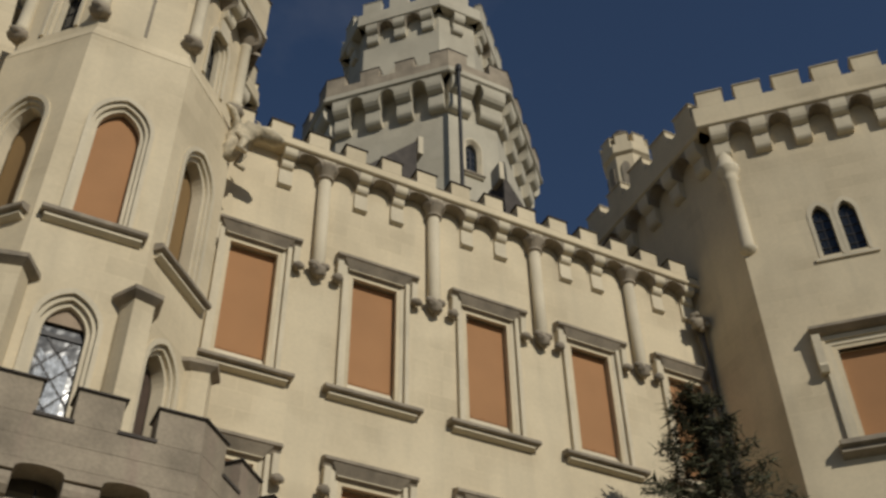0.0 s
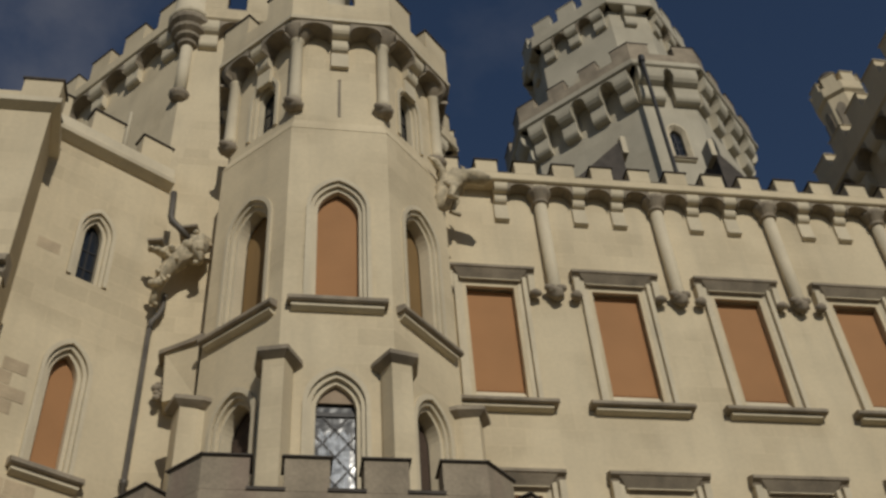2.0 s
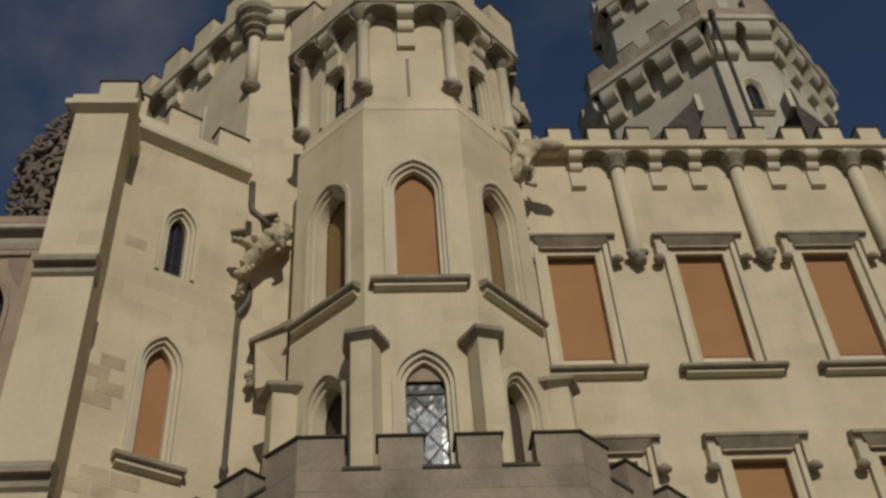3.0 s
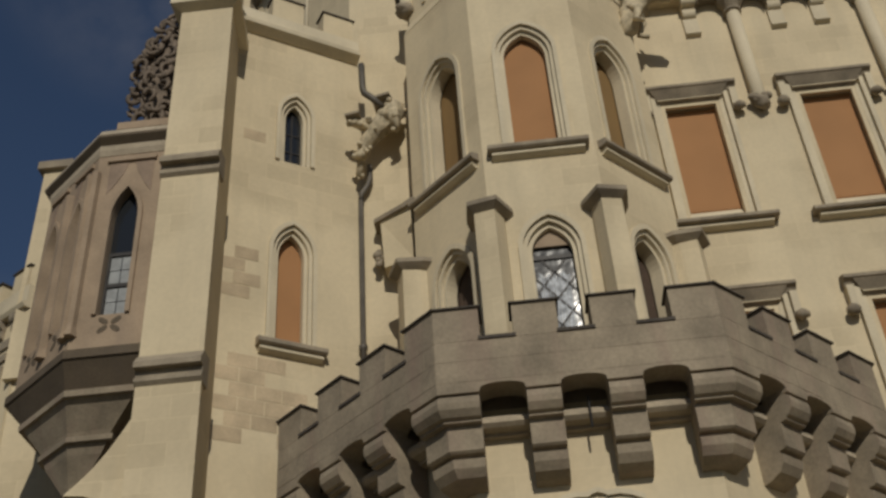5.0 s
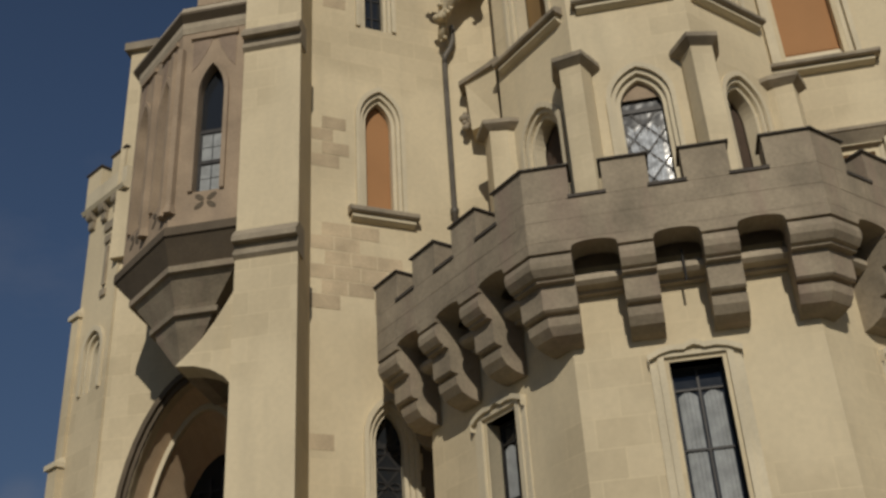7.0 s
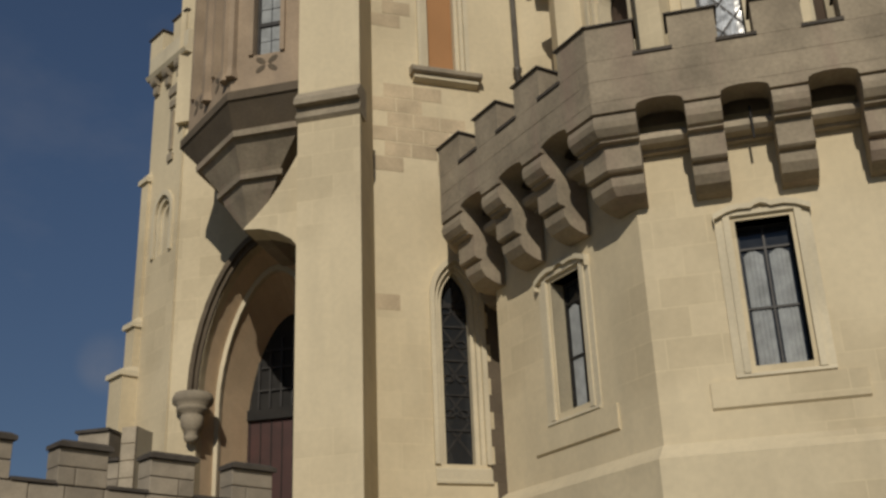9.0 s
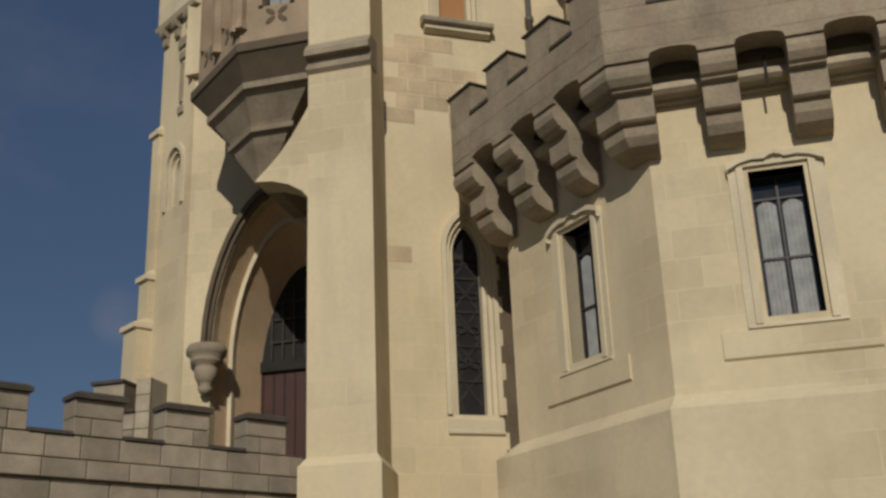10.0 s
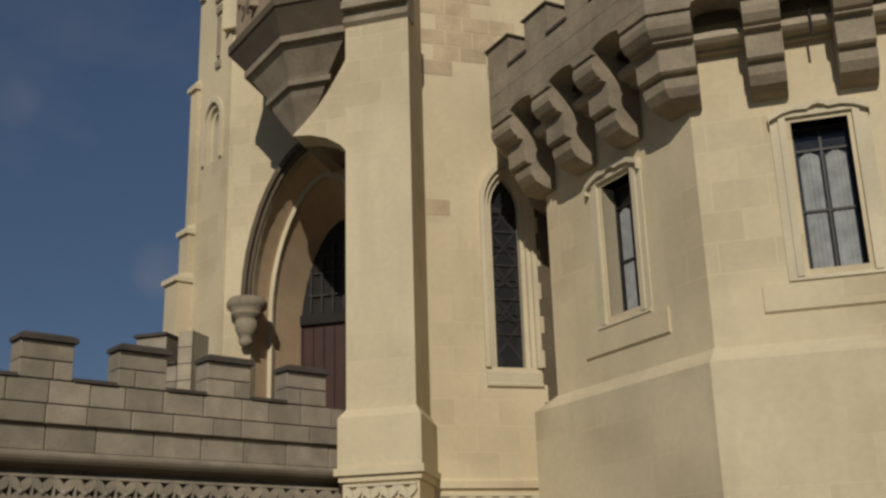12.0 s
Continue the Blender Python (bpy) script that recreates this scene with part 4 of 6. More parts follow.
def build_wing():
    w = structure("wall_wing", "cream limestone wing wall with faint ashlar blocks")
    c, s = math.cos(radians(WING_A)), math.sin(radians(WING_A))
    L = 3.6
    fm = frame_at(WING_P[0] - L * c, WING_P[1] - L * s, WING_A)
    fu = lambda x: (x - (WING_P[0] - L * c)) / c
    u1, u2, u3 = fu(-3.93), fu(-3.95), fu(-3.90)
    H = [(u1, hole(0.27, 2.62, 12.50, 0.55)), (u2, hole(0.2, 1.75, 16.95, 0.45)), (u3, hole(0.25, 3.35, 5.15, 0.55))]
    for z0, z1, hh in ((3.381, 9.6, H[2]), (9.6, 16.2, H[0]), (16.2, 20.5, H[1])):
        bm = bmesh.new()
        wall(bm, 0, L, z0, z1, 0.8, [hh])
        part("wall_face", bm, CREAM, w, m=fm)
    lancet_window(fm @ pose(u1, 0, 12.50), 0.27, 2.62, "shutter", 0.55, 0.68, "narrow pointed wing window with closed orange-brown shutter", "wing lancets")
    lancet_window(fm @ pose(u2, 0, 16.95), 0.20, 1.75, "dark", 0.45, None, "small dark pointed wing window", "wing lancets")
    lancet_window(fm @ pose(u3, 0, 5.15), 0.25, 3.35, "leaded", 0.55, None, "long narrow lancet with leaded glass beside the bay", "wing lancets", None)
    bm = bmesh.new()
    profile(bm, [(0.1, 5.14), (0.02, 5.11), (-0.02, 5.07), (-0.02, 4.90), (-0.05, 4.88), (-0.05, 4.84), (0.0, 4.81), (0.1, 4.81)], u3 - 0.47, u3 + 0.49)
    part("apron", bm, TRIM, w, "pale stone apron below the lancet", fm)
    rng = random.Random(5)
    blk = {}
    for z0, z1, ua, ub in ((10.3, 12.1, 0.62, 1.95), (13.3, 14.5, 0.62, 1.6), (7.7, 8.0, 0.62, 1.1), (17.0, 17.6, 0.7, 1.3)):
        z, row = z0, 0
        while z < z1:
            u = ua - 0.3 * (row % 2)
            while u < ub:
                wd = rng.choice((0.5, 0.56, 0.62))
                near = any(u - 0.75 < uc < u + wd + 0.75 - 0.35 and zz - 0.6 < z < zt + 0.5 for uc, zz, zt in ((u1, 12.50, 15.3), (u2, 16.95, 18.7), (u3, 5.12, 8.4)))
                if rng.random() < 0.93 and u > 0.6 and not near:
                    if wd not in blk:
                        b = bmesh.new()
                        prism(b, [(0.012, -0.006), (wd - 0.012, -0.006), (wd - 0.012, 0.02), (0.012, 0.02)], 0.012, 0.288)
                        blk[wd] = mesh_of("ashlar_block", b, ASHLAR)
                    put("ashlar_block", blk[wd], w, fm @ pose(u, rng.uniform(-0.002, 0.002), z))
                u += wd
            z += 0.30
            row += 1
    bm = bmesh.new()
    profile(bm, [(0.1, 3.38), (-0.02, 3.38), (-0.08, 3.32), (-0.08, 3.22), (-0.02, 3.18), (-0.02, 0), (0.1, 0)], 0, L)
    part("plinth", bm, CREAM, w, m=fm)
    tile = leaf_tile(2.70, 3.13, TRIM)
    for k in range(10):
        put("frieze_tile", tile, w, fm @ pose(0.6 + 0.27 * k, -0.025, 0))
    # strip of uneven dark blocks paints the bay's cast shadow in the corner
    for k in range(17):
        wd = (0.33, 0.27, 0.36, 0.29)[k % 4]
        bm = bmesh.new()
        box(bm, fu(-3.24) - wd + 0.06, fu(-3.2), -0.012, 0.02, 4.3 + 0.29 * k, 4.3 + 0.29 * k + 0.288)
        part("corner_quoin", bm, ORIELD, w, "dark block painting the bay's cast shadow", fm)
    # parapet of the wing
    bm = bmesh.new()
    profile(bm, [(0.3, 20.5), (-0.05, 20.5), (-0.24, 20.62), (-0.26, 20.72), (-0.16, 20.80), (-0.10, 21.2), (0.3, 21.2)], 0, L - 0.1)
    part("cornice", bm, TRIM, w, m=fm)
    pair = merlon_mesh(0.75, 0.36, 0.65, 0.08, CREAM, CAP)
    for u in (0.45, 1.75, 3.0):
        put_merlon(pair, w, fm @ pose(u, -0.09, 21.205))
    bm = bmesh.new()
    lathe(bm, [(0.05, 21.2), (0.05, 23.2), (0.035, 23.25)], 10)
    part("vent_pipe", bm, TRIM, w, "thin pale vent pipe", fm @ pose(2.45, 0.6, 0), True)
    # drainpipe in the corner
    bm = bmesh.new()
    lathe(bm, [(0.06, 4.5), (0.06, 12.6), (0.085, 12.62), (0.085, 12.72), (0.06, 12.74), (0.06, 16.3)], 12)
    d = thing("drainpipe", Matrix(), "dark weathered lead drainpipe in the wall corner", "drainpipe")
    part("pipe", bm, PIPE, d, m=pose(WING_P[0] - 0.02, WING_P[1] - 0.16, 0), smooth=True)
    bm = bmesh.new()
    tube(bm, [(0, 0, 16.3, 0.06), (0.02, 0, 16.5, 0.065), (0.14, 0, 16.68, 0.065), (0.2, 0.03, 16.9, 0.065), (0.2, 0.03, 17.3, 0.06)], 10)
    part("offset_bend", bm, PIPE, d, "", m=pose(WING_P[0] - 0.02, WING_P[1] - 0.16, 0), smooth=True)
    # pier
    p = structure("pier_corner", "tall smooth cream limestone corner pier", "pier")
    x0, x1, xb, y0, y1 = -6.03, -4.93, -5.35, 15.19, 18.2
    q = lambda g: [(x0 - g, y0 - g), (x1 + g, y0 - g), (xb + g, y1), (x0 - g, y1)]
    bm = bmesh.new()
    prism(bm, q(0), 4.32, 19.8)
    part("shaft", bm, CREAM, p)
    bm = bmesh.new()
    prism(bm, q(0.10), 4.18, 4.319, q(0.003))
    part("plinth_slope", bm, CREAM, p)
    for name, g, z0, z1 in (("plinth", 0.10, 3.45, 4.179), ("plinth_ledge", 0.145, 3.34, 3.449), ("plinth_bed", 0.09, 3.25, 3.339), ("plinth_foot", 0.04, 0, 3.249)):
        bm = bmesh.new()
        prism(bm, q(g), z0, z1)
        part(name, bm, CREAM, p)
    tile = leaf_tile(2.78, 3.21, TRIM)
    for k in range(4):
        put("frieze_tile", tile, p, frame_at(x0 + 0.14 + 0.275 * k, y0 - 0.065, 0))
    for z in (10.83, 15.30):
        bm = bmesh.new()
        e = lambda g: [(x0 - 0.02, y0 - g), (x1 + 0.012, y0 - g), (x1 + 0.012, y0 + 0.3), (x0 - 0.02, y0 + 0.3)]
        prism(bm, e(0.005), z - 0.12, z - 0.06, e(0.07))
        prism(bm, e(0.07), z - 0.059, z + 0.0)
        prism(bm, e(0.02), z + 0.001, z + 0.16)
        prism(bm, e(0.16), z + 0.161, z + 0.26)
        prism(bm, e(0.16), z + 0.261, z + 0.45, e(0.005))
        part("string_course", bm, WEATHER_SHADE, p, "dark moulded string course")
    bm = bmesh.new()
    prism(bm, q(0.02), 19.802, 19.9, q(0.2))
    prism(bm, q(0.2), 19.901, 20.05)
    part("cornice", bm, TRIM, p)
    bm = bmesh.new()
    prism(bm, q(0.1), 20.052, 20.3)
    part("pier_cap", bm, CREAM, p)
    # added slab for a sunlit patch of wall, outline traced from the camera's view
    bm = bmesh.new()
    upper = [(-6.02 - 1.1 * t, 10.55 - 1.5 * (t + 0.12 * math.sin(math.pi * t))) for t in (0, 0.2, 0.4, 0.6, 0.8, 0.94)]
    lower = [(-7.1 + 1.08 * math.sin(a), 9.05 - 0.75 * (1 - math.cos(a))) for a in (0.0, 0.3, 0.6, 0.9, 1.2, 1.57)]
    fill(bm, upper + lower, 15.5, 16.0)
    part("web", bm, CREAM, p, "added slab in place of sunlit wall, shaped for the camera")
    pair = merlon_mesh(0.78, 0.5, 0.42, 0.12, CREAM, CAP)
    put_merlon(pair, p, frame_at(-5.22, y0 - 0.09, 0, 20.302))
    put_merlon(pair, p, frame_at(x0 - 0.09, 16.6, -90, 20.302))
    put_merlon(pair, p, frame_at(-5.02, 16.1, 82, 20.302) @ pose(0, 0, 0))


build_wing()


# ---- entrance tower: portal, oriel and the carved arms ----
Y_PORT = 17.7
PORT_X = -7.65


def build_entrance():
    w = structure("wall_entrance_tower", "cream limestone wall of the entrance tower")
    fm = frame_at(0, Y_PORT, 0)
    bm = bmesh.new()
    H = arch(1.24, 3.0, 9.77, 2.75, "s", 10)
    wall(bm, -9.5, -5.9, 0.5, 14.6, 0.25, [(PORT_X, H)])
    wall_top = bmesh.new()
    wall(wall_top, -9.08, -5.9, 14.6, 17.9, 0.25)
    part("wall_face", bm, CREAM, w, m=fm)
    part("wall_face", wall_top, CREAM, w, m=fm)
    # cant going back on the west
    CL = 1.34
    fc = frame_at(-10.6, 18.4, -33.6)
    bm = bmesh.new()
    wall(bm, 0, CL, 0.5, 14.2, 0.6, [(0.75, hole(0.16, 1.1, 9.95))])
    part("wall_face", bm, CREAM, w, m=fc)
    lancet_window(fc @ pose(0.75, 0, 9.95), 0.16, 1.1, "dark", None, None, "small pointed window in the canted tower side", "entrance tower windows")
    for u in (0.9,):
        for z0, z1, g in ((12.2, 13.1, 0.0), (13.2, 13.36, 0.07), (11.95, 12.1, 0.05), (13.5, 13.7, 0.14)):
            bm = bmesh.new()
            box(bm, u - 0.05 - g, u + 0.05 + g, -0.05, 0.02, z0, z1)
            part("slit_stop", bm, WEATHER_SHADE, w, "carved stop of a narrow slit", fc)
    bm = bmesh.new()
    profile(bm, [(0.2, 14.2), (-0.15, 14.2), (-0.2, 14.28), (-0.12, 14.36), (-0.12, 14.75), (0.2, 14.75)], -0.1, CL + 0.2)
    part("cornice", bm, TRIM, w, m=fc)
    pair = merlon_mesh(0.55, 0.35, 0.5, 0.08, CREAM, CAP)
    for u in (0.15, 1.15):
        put_merlon(pair, w, fc @ pose(u, -0.11, 14.755))
    cor = corbel_mesh(0.2, 0.16, 0.4, WEATHER_SHADE, 2)
    for k in range(3):
        put("corbel", cor, w, fc @ pose(0.15 + 0.5 * k, 0, 14.2))
    # set-offs on the west edge
    for z0, z1, g in ((0.5, 7.75, 0.30), (7.75, 8.75, 0.12), (8.75, 11.9, 0.05)):
        bm = bmesh.new()
        box(bm, -0.1 - g, 0.12, -g - 0.02, 0.5, z0, z1 - 0.14)
        part("west_buttress", bm, CREAM, w, m=fc)
        bm = bmesh.new()
        prism(bm, [(-0.16 - g, -g - 0.08), (0.16, -g - 0.08), (0.16, 0.5), (-0.16 - g, 0.5)], z1 - 0.139, z1 - 0.04)
        prism(bm, [(-0.16 - g, -g - 0.08), (0.16, -g - 0.08), (0.16, 0.5), (-0.16 - g, 0.5)], z1 - 0.039, z1 + 0.12, [(-0.1, 0), (0.1, 0), (0.1, 0.5), (-0.1, 0.5)])
        part("set_off", bm, TRIM, w, m=fc)
    # west pier of the tower, behind the oriel
    bm = bmesh.new()
    prism(bm, [(-9.62, 17.55), (-9.08, 17.55), (-9.08, 18.5), (-9.62, 18.5)], 12.6, 17.85)
    part("west_pier", bm, CREAM, w)
    bm = bmesh.new()
    prism(bm, [(-9.74, 17.43), (-8.96, 17.43), (-8.96, 18.5), (-9.74, 18.5)], 17.851, 18.05)
    part("west_pier_cap", bm, WEATHER_SHADE, w)
    # splayed portal reveal in three orders
    p = thing("portal", Matrix(), "deep pointed stone portal with moulded orders and hanging bosses", "portal")
    A = lambda h, zt, r: arch(h, 3.0, zt, r, "s", 10)
    bm = bmesh.new()
    splay(bm, A(1.16, 9.52, 2.6), A(1.24, 9.77, 2.75), 0.22, 0.62, PORT_X)
    part("outer_splay", bm, REVEAL, p, "warm plastered outer reveal", fm)
    bm = bmesh.new()
    ring(bm, A(1.09, 9.42, 2.55), A(1.17, 9.54, 2.61), 0.56, 0.68, PORT_X)
    part("arch_rib", bm, TRIM, p, "moulded rib between the reveals", fm)
    bm = bmesh.new()
    splay(bm, A(0.92, 8.85, 2.2), A(1.11, 9.44, 2.56), 0.66, 1.50, PORT_X)
    part("inner_splay", bm, REVEAL, p, "warm plastered inner reveal", fm)
    # hood colour is darkened for the shade the oriel casts on it
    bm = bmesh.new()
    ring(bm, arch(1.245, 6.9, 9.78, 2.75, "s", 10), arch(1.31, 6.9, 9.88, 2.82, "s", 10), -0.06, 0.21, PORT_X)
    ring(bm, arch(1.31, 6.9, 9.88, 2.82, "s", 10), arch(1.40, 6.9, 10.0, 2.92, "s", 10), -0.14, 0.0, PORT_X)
    part("hood_mould", bm, ORIELD, p, "hood mould, the oriel's shade in its colour", fm)
    for s in (-1, 1):
        bm = bmesh.new()
        lathe(bm, [(.03, 6.02), (.10, 6.05), (.14, 6.13), (.11, 6.2), (.15, 6.24), (.20, 6.34), (.21, 6.48), (.20, 6.50), (.20, 6.55), (.28, 6.60), (.29, 6.66), (.27, 6.68), (.36, 6.74), (.37, 6.84), (.33, 6.92)], 16, PORT_X + s * 1.27, Y_PORT - 0.13)
        part("label_stop", bm, WEATHER_SHADE, p, "pendant weathered stone boss", smooth=True)
    bm = bmesh.new()
    fill(bm, arch(0.95, 3.0, 8.88, 2.2, "s", 10), 1.525, 1.60, PORT_X)
    d = part("door_leaf", bm, DOORM, p, "dark red-brown oak door", fm)
    bm = bmesh.new()
    for k in range(-4, 5):
        box(bm, PORT_X + k * 0.22 - 0.008, PORT_X + k * 0.22 + 0.008, 1.505, 1.52, 3.0, 6.74)
    box(bm, PORT_X - 0.92, PORT_X + 0.92, 1.44, 1.518, 6.75, 6.95)
    part("door_batten", bm, DARK, d, "", fm)
    bm = bmesh.new()
    fill(bm, arch(0.92, 6.96, 8.82, 1.84, "s", 10), 1.49, 1.52, PORT_X)
    part("fanlight_panel", bm, DARK, d, "black fanlight", fm)
    bm = bmesh.new()
    for k in range(-3, 4):
        box(bm, PORT_X + k * 0.23 - 0.02, PORT_X + k * 0.23 + 0.02, 1.44, 1.486, 6.96, 8.6 - abs(k) * 0.24)
    for zz in (7.3, 7.75, 8.1):
        box(bm, PORT_X - 0.8 + (zz - 7) * 0.2, PORT_X + 0.8 - (zz - 7) * 0.2, 1.442, 1.484, zz, zz + 0.035)
    part("fanlight_bar", bm, LEAD, d, "", fm)
    bm = bmesh.new()
    box(bm, -9.2, -5.9, 1.81, 2.2, 2.6, 10.0)
    part("portal_back", bm, DARK, p, "", fm)
    bm = bmesh.new()
    box(bm, -10.0, -6.0, 0.25, 2.2, 2.8, 3.0)
    part("threshold", bm, GREY, p, "", fm)
    # oriel
    o = thing("oriel", Matrix(), "canted pinkish sandstone oriel on a stepped corbel", "oriel window")
    top = [(-9.55, Y_PORT), (-7.86, 16.25), (-6.04, 16.25), (-6.04, Y_PORT)]
    fx, fy = -7.95, Y_PORT

    def plan(k):
        q = [(fx + (x - fx) * k, fy + (y - fy) * k) for x, y in top]
        return [(q[0][0], fy + 1.9)] + q + [(q[-1][0], fy + 1.9)]

    # courses are weathered, and the shade of their undersides is in the colour
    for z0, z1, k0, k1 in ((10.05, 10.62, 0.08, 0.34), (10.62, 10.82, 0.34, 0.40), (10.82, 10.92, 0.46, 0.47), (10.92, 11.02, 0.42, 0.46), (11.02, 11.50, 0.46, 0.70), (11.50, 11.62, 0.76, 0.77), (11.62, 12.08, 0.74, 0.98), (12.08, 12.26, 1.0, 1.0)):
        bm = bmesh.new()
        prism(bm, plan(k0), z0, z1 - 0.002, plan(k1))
        part("corbel_course", bm, ORIELD if z0 > 11.6 else BROWN, o, "sandstone corbel course, weathering and underside shade in its colour")
    bm = bmesh.new()
    prism(bm, plan(0.90), 12.262, 12.6)
    part("base", bm, ORIEL, o)
    # front and west lights
    P = plan(0.90)[1:5]
    for (xa, ya), (xb, yb), kind in ((P[1], P[2], "front"), (P[0], P[1], "west")):
        ang = math.degrees(math.atan2(yb - ya, xb - xa))
        Lf = math.hypot(xb - xa, yb - ya)
        ff = frame_at(xa, ya, ang)
        n = 1 if kind == "front" else 2
        bm = bmesh.new()
        us = [Lf * (0.44 if n == 1 else (k + 0.5) / n) for k in range(n)]
        h = 0.27 if n == 1 else 0.24
        wall(bm, 0, Lf, 12.6, 17.0, 0.3, [(u, arch(h, 13.05, 16.1, 0.75)) for u in us])
        part("light_wall", bm, ORIEL, o, m=ff)
        for u in us:
            lw = thing("oriel_light", ff @ pose(u, 0, 13.05), "narrow pointed sash light of the oriel", "window", "oriel lights")
            m = ff @ pose(u, 0, 13.05)
            bm = bmesh.new()
            ring(bm, arch(h + 0.002, 0, 3.05, 0.75), arch(h + 0.09, 0, 3.17, 0.84), -0.06, 0.0)
            part("moulding", bm, ORIEL, lw, m=m)
            bm = bmesh.new()
            fill(bm, arch(h, 0, 3.05, 0.75), 0.2, 0.22)
            part("pane", bm, PANE, lw, "dark glass", m)
            bm = bmesh.new()
            for z0, z1 in ((0.0, 0.06), (0.72, 0.80), (1.45, 1.53)):
                box(bm, -h, h, 0.15, 0.198, z0, z1)
            for s in (-h, h - 0.05):
                box(bm, s, s + 0.05, 0.152, 0.197, 0.061, 1.449)
            part("sash", bm, LEAD, lw, "dark sash", m)
            bm = bmesh.new()
            for r0, r1 in ((0.09, 0.70), (0.82, 1.43)):
                for a, b in ((-h + 0.055, -0.01), (0.01, h - 0.055)):
                    for z0, z1 in ((r0, (r0 + r1) / 2 - 0.01), ((r0 + r1) / 2 + 0.01, r1)):
                        box(bm, a, b, 0.185, 0.199, z0, z1)
            part("net_curtain", bm, CURTAIN, lw, "pale curtain behind the sash", m)
        # leaf panel under the light
        # thin proud leaves; dark colour gives the shade of a sunk panel
        for u in us:
            for k in range(4):
                a = math.pi / 4 + k * math.pi / 2
                bm = bmesh.new()
                c, s = math.cos(a), math.sin(a) * 0.75
                leaf = []
                for j in range(10):
                    e = 2 * math.pi * j / 10
                    p, q = 0.17 + 0.13 * math.cos(e), 0.065 * math.sin(e)
                    leaf.append((c * p - s * q, 12.82 + s * p + c * q))
                fill(bm, leaf, -0.008, 0.02, u)
                part("leaf_panel", bm, ORIELD, o, "dark raised leaf, a sunk panel's shade in its colour", ff)
        # spandrels of the square label over each light
        # thin proud slabs; dark colour gives the shade of sunk tracery
        for u in us:
            hs = 0.46 if n == 1 else 0.30
            for sg in (-1, 1):
                bm = bmesh.new()
                tri = [(sg * hs, 16.78), (sg * 0.06, 16.78), (sg * 0.14, 16.52), (sg * (hs - 0.14), 16.16), (sg * hs, 15.98)]
                fill(bm, tri, -0.012, 0.02, u)
                part("spandrel", bm, TRACERY, o, "dark raised spandrel, sunk tracery's shade in its colour", ff)
            bm = bmesh.new()
            box(bm, u - hs - 0.05, u + hs + 0.05, -0.07, 0.0, 16.80, 16.90)
            part("label_mould", bm, ORIEL, o, m=ff)
        dp = -0.11 if n == 1 else -0.13
        for u in ([0.02, Lf - 0.02] if n == 1 else [Lf / 2, Lf - 0.14]):
            bm = bmesh.new()
            prism(bm, [(u - 0.09, 0.01), (u - 0.05, dp), (u + 0.05, dp), (u + 0.09, 0.01)], 12.62, 16.55)
            prism(bm, [(u - 0.13, 0.012), (u - 0.06, -0.15), (u + 0.06, -0.15), (u + 0.13, 0.012)], 12.605, 12.85, [(u - 0.09, 0.012), (u - 0.04, -0.115), (u + 0.04, -0.115), (u + 0.09, 0.012)])
            part("mullion_shaft", bm, ORIEL, o, "slender chamfered shaft", ff)
    bm = bmesh.new()
    prism(bm, plan(0.91), 17.0, 17.12, plan(0.94))
    prism(bm, plan(0.94), 17.121, 17.26)
    part("cornice", bm, CUSHION, o, "pale sandstone frieze of the cornice")
    # hollow is coloured dark for the shade under the ledge
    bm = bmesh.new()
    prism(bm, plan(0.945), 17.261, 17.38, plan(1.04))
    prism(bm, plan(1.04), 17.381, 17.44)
    part("cornice_hollow", bm, ORIELD, o, "hollow of the cornice, its shade in the colour")
    bm = bmesh.new()
    prism(bm, plan(1.04), 17.441, 17.62, plan(0.98))
    prism(bm, plan(0.98), 17.621, 17.95, plan(0.75))
    part("cornice_top", bm, CUSHION, o, "pale weathering on the cornice")
    # carved arms over the oriel
    c = thing("carved_arms", Matrix(), "dark weathered carved stone coat of arms above the oriel", "carving")
    bm = bmesh.new()
    bmesh.ops.create_icosphere(bm, subdivisions=4, radius=1.0)
    for vt in bm.verts:
        q = vt.co.copy()
        k = 0.86 + 0.18 * noise.noise(Vector((q.x, q.y, q.z * 1.9)) * 2.6)
        wd = 0.62 * (1 - 0.2 * q.z if q.z > 0 else 1 - 0.45 * q.z * q.z)
        vt.co = Vector((-6.88 + q.x * wd * k + 0.14 * q.z, 16.95 + q.y * 0.30 * k, 19.75 + q.z * 1.72))
    part("shield", bm, CARVED, c, smooth=True)
    rng = random.Random(31)
    for j in range(110):
        zz = rng.uniform(-0.97, 1.0)
        a = rng.uniform(math.pi * 0.86, math.pi * 2.14)
        ring_ = math.sqrt(max(0.05, 1 - zz * zz))
        wd = 0.66 * (1 - 0.2 * zz if zz > 0 else 1 - 0.45 * zz * zz)
        cx, cy, cz = -6.88 + math.cos(a) * wd * ring_ + 0.14 * zz, 16.95 + math.sin(a) * 0.34 * ring_, 19.75 + zz * 1.72
        r0, turn, lean, sg = rng.uniform(0.11, 0.24), rng.uniform(2.4, 4.6), rng.uniform(0, 6.28), rng.choice((-1, 1))
        st = []
        for i in range(9):
            t = i / 8
            e = lean + sg * turn * t
            r = r0 * (1 - 0.72 * t)
            st.append((cx + r * math.cos(e), cy - 0.05 - 0.06 * math.sin(math.pi * t), cz + r * 1.25 * math.sin(e), 0.05 * (1 - 0.5 * t) + 0.012))
        bm = bmesh.new()
        tube(bm, st, 6, 0.25)
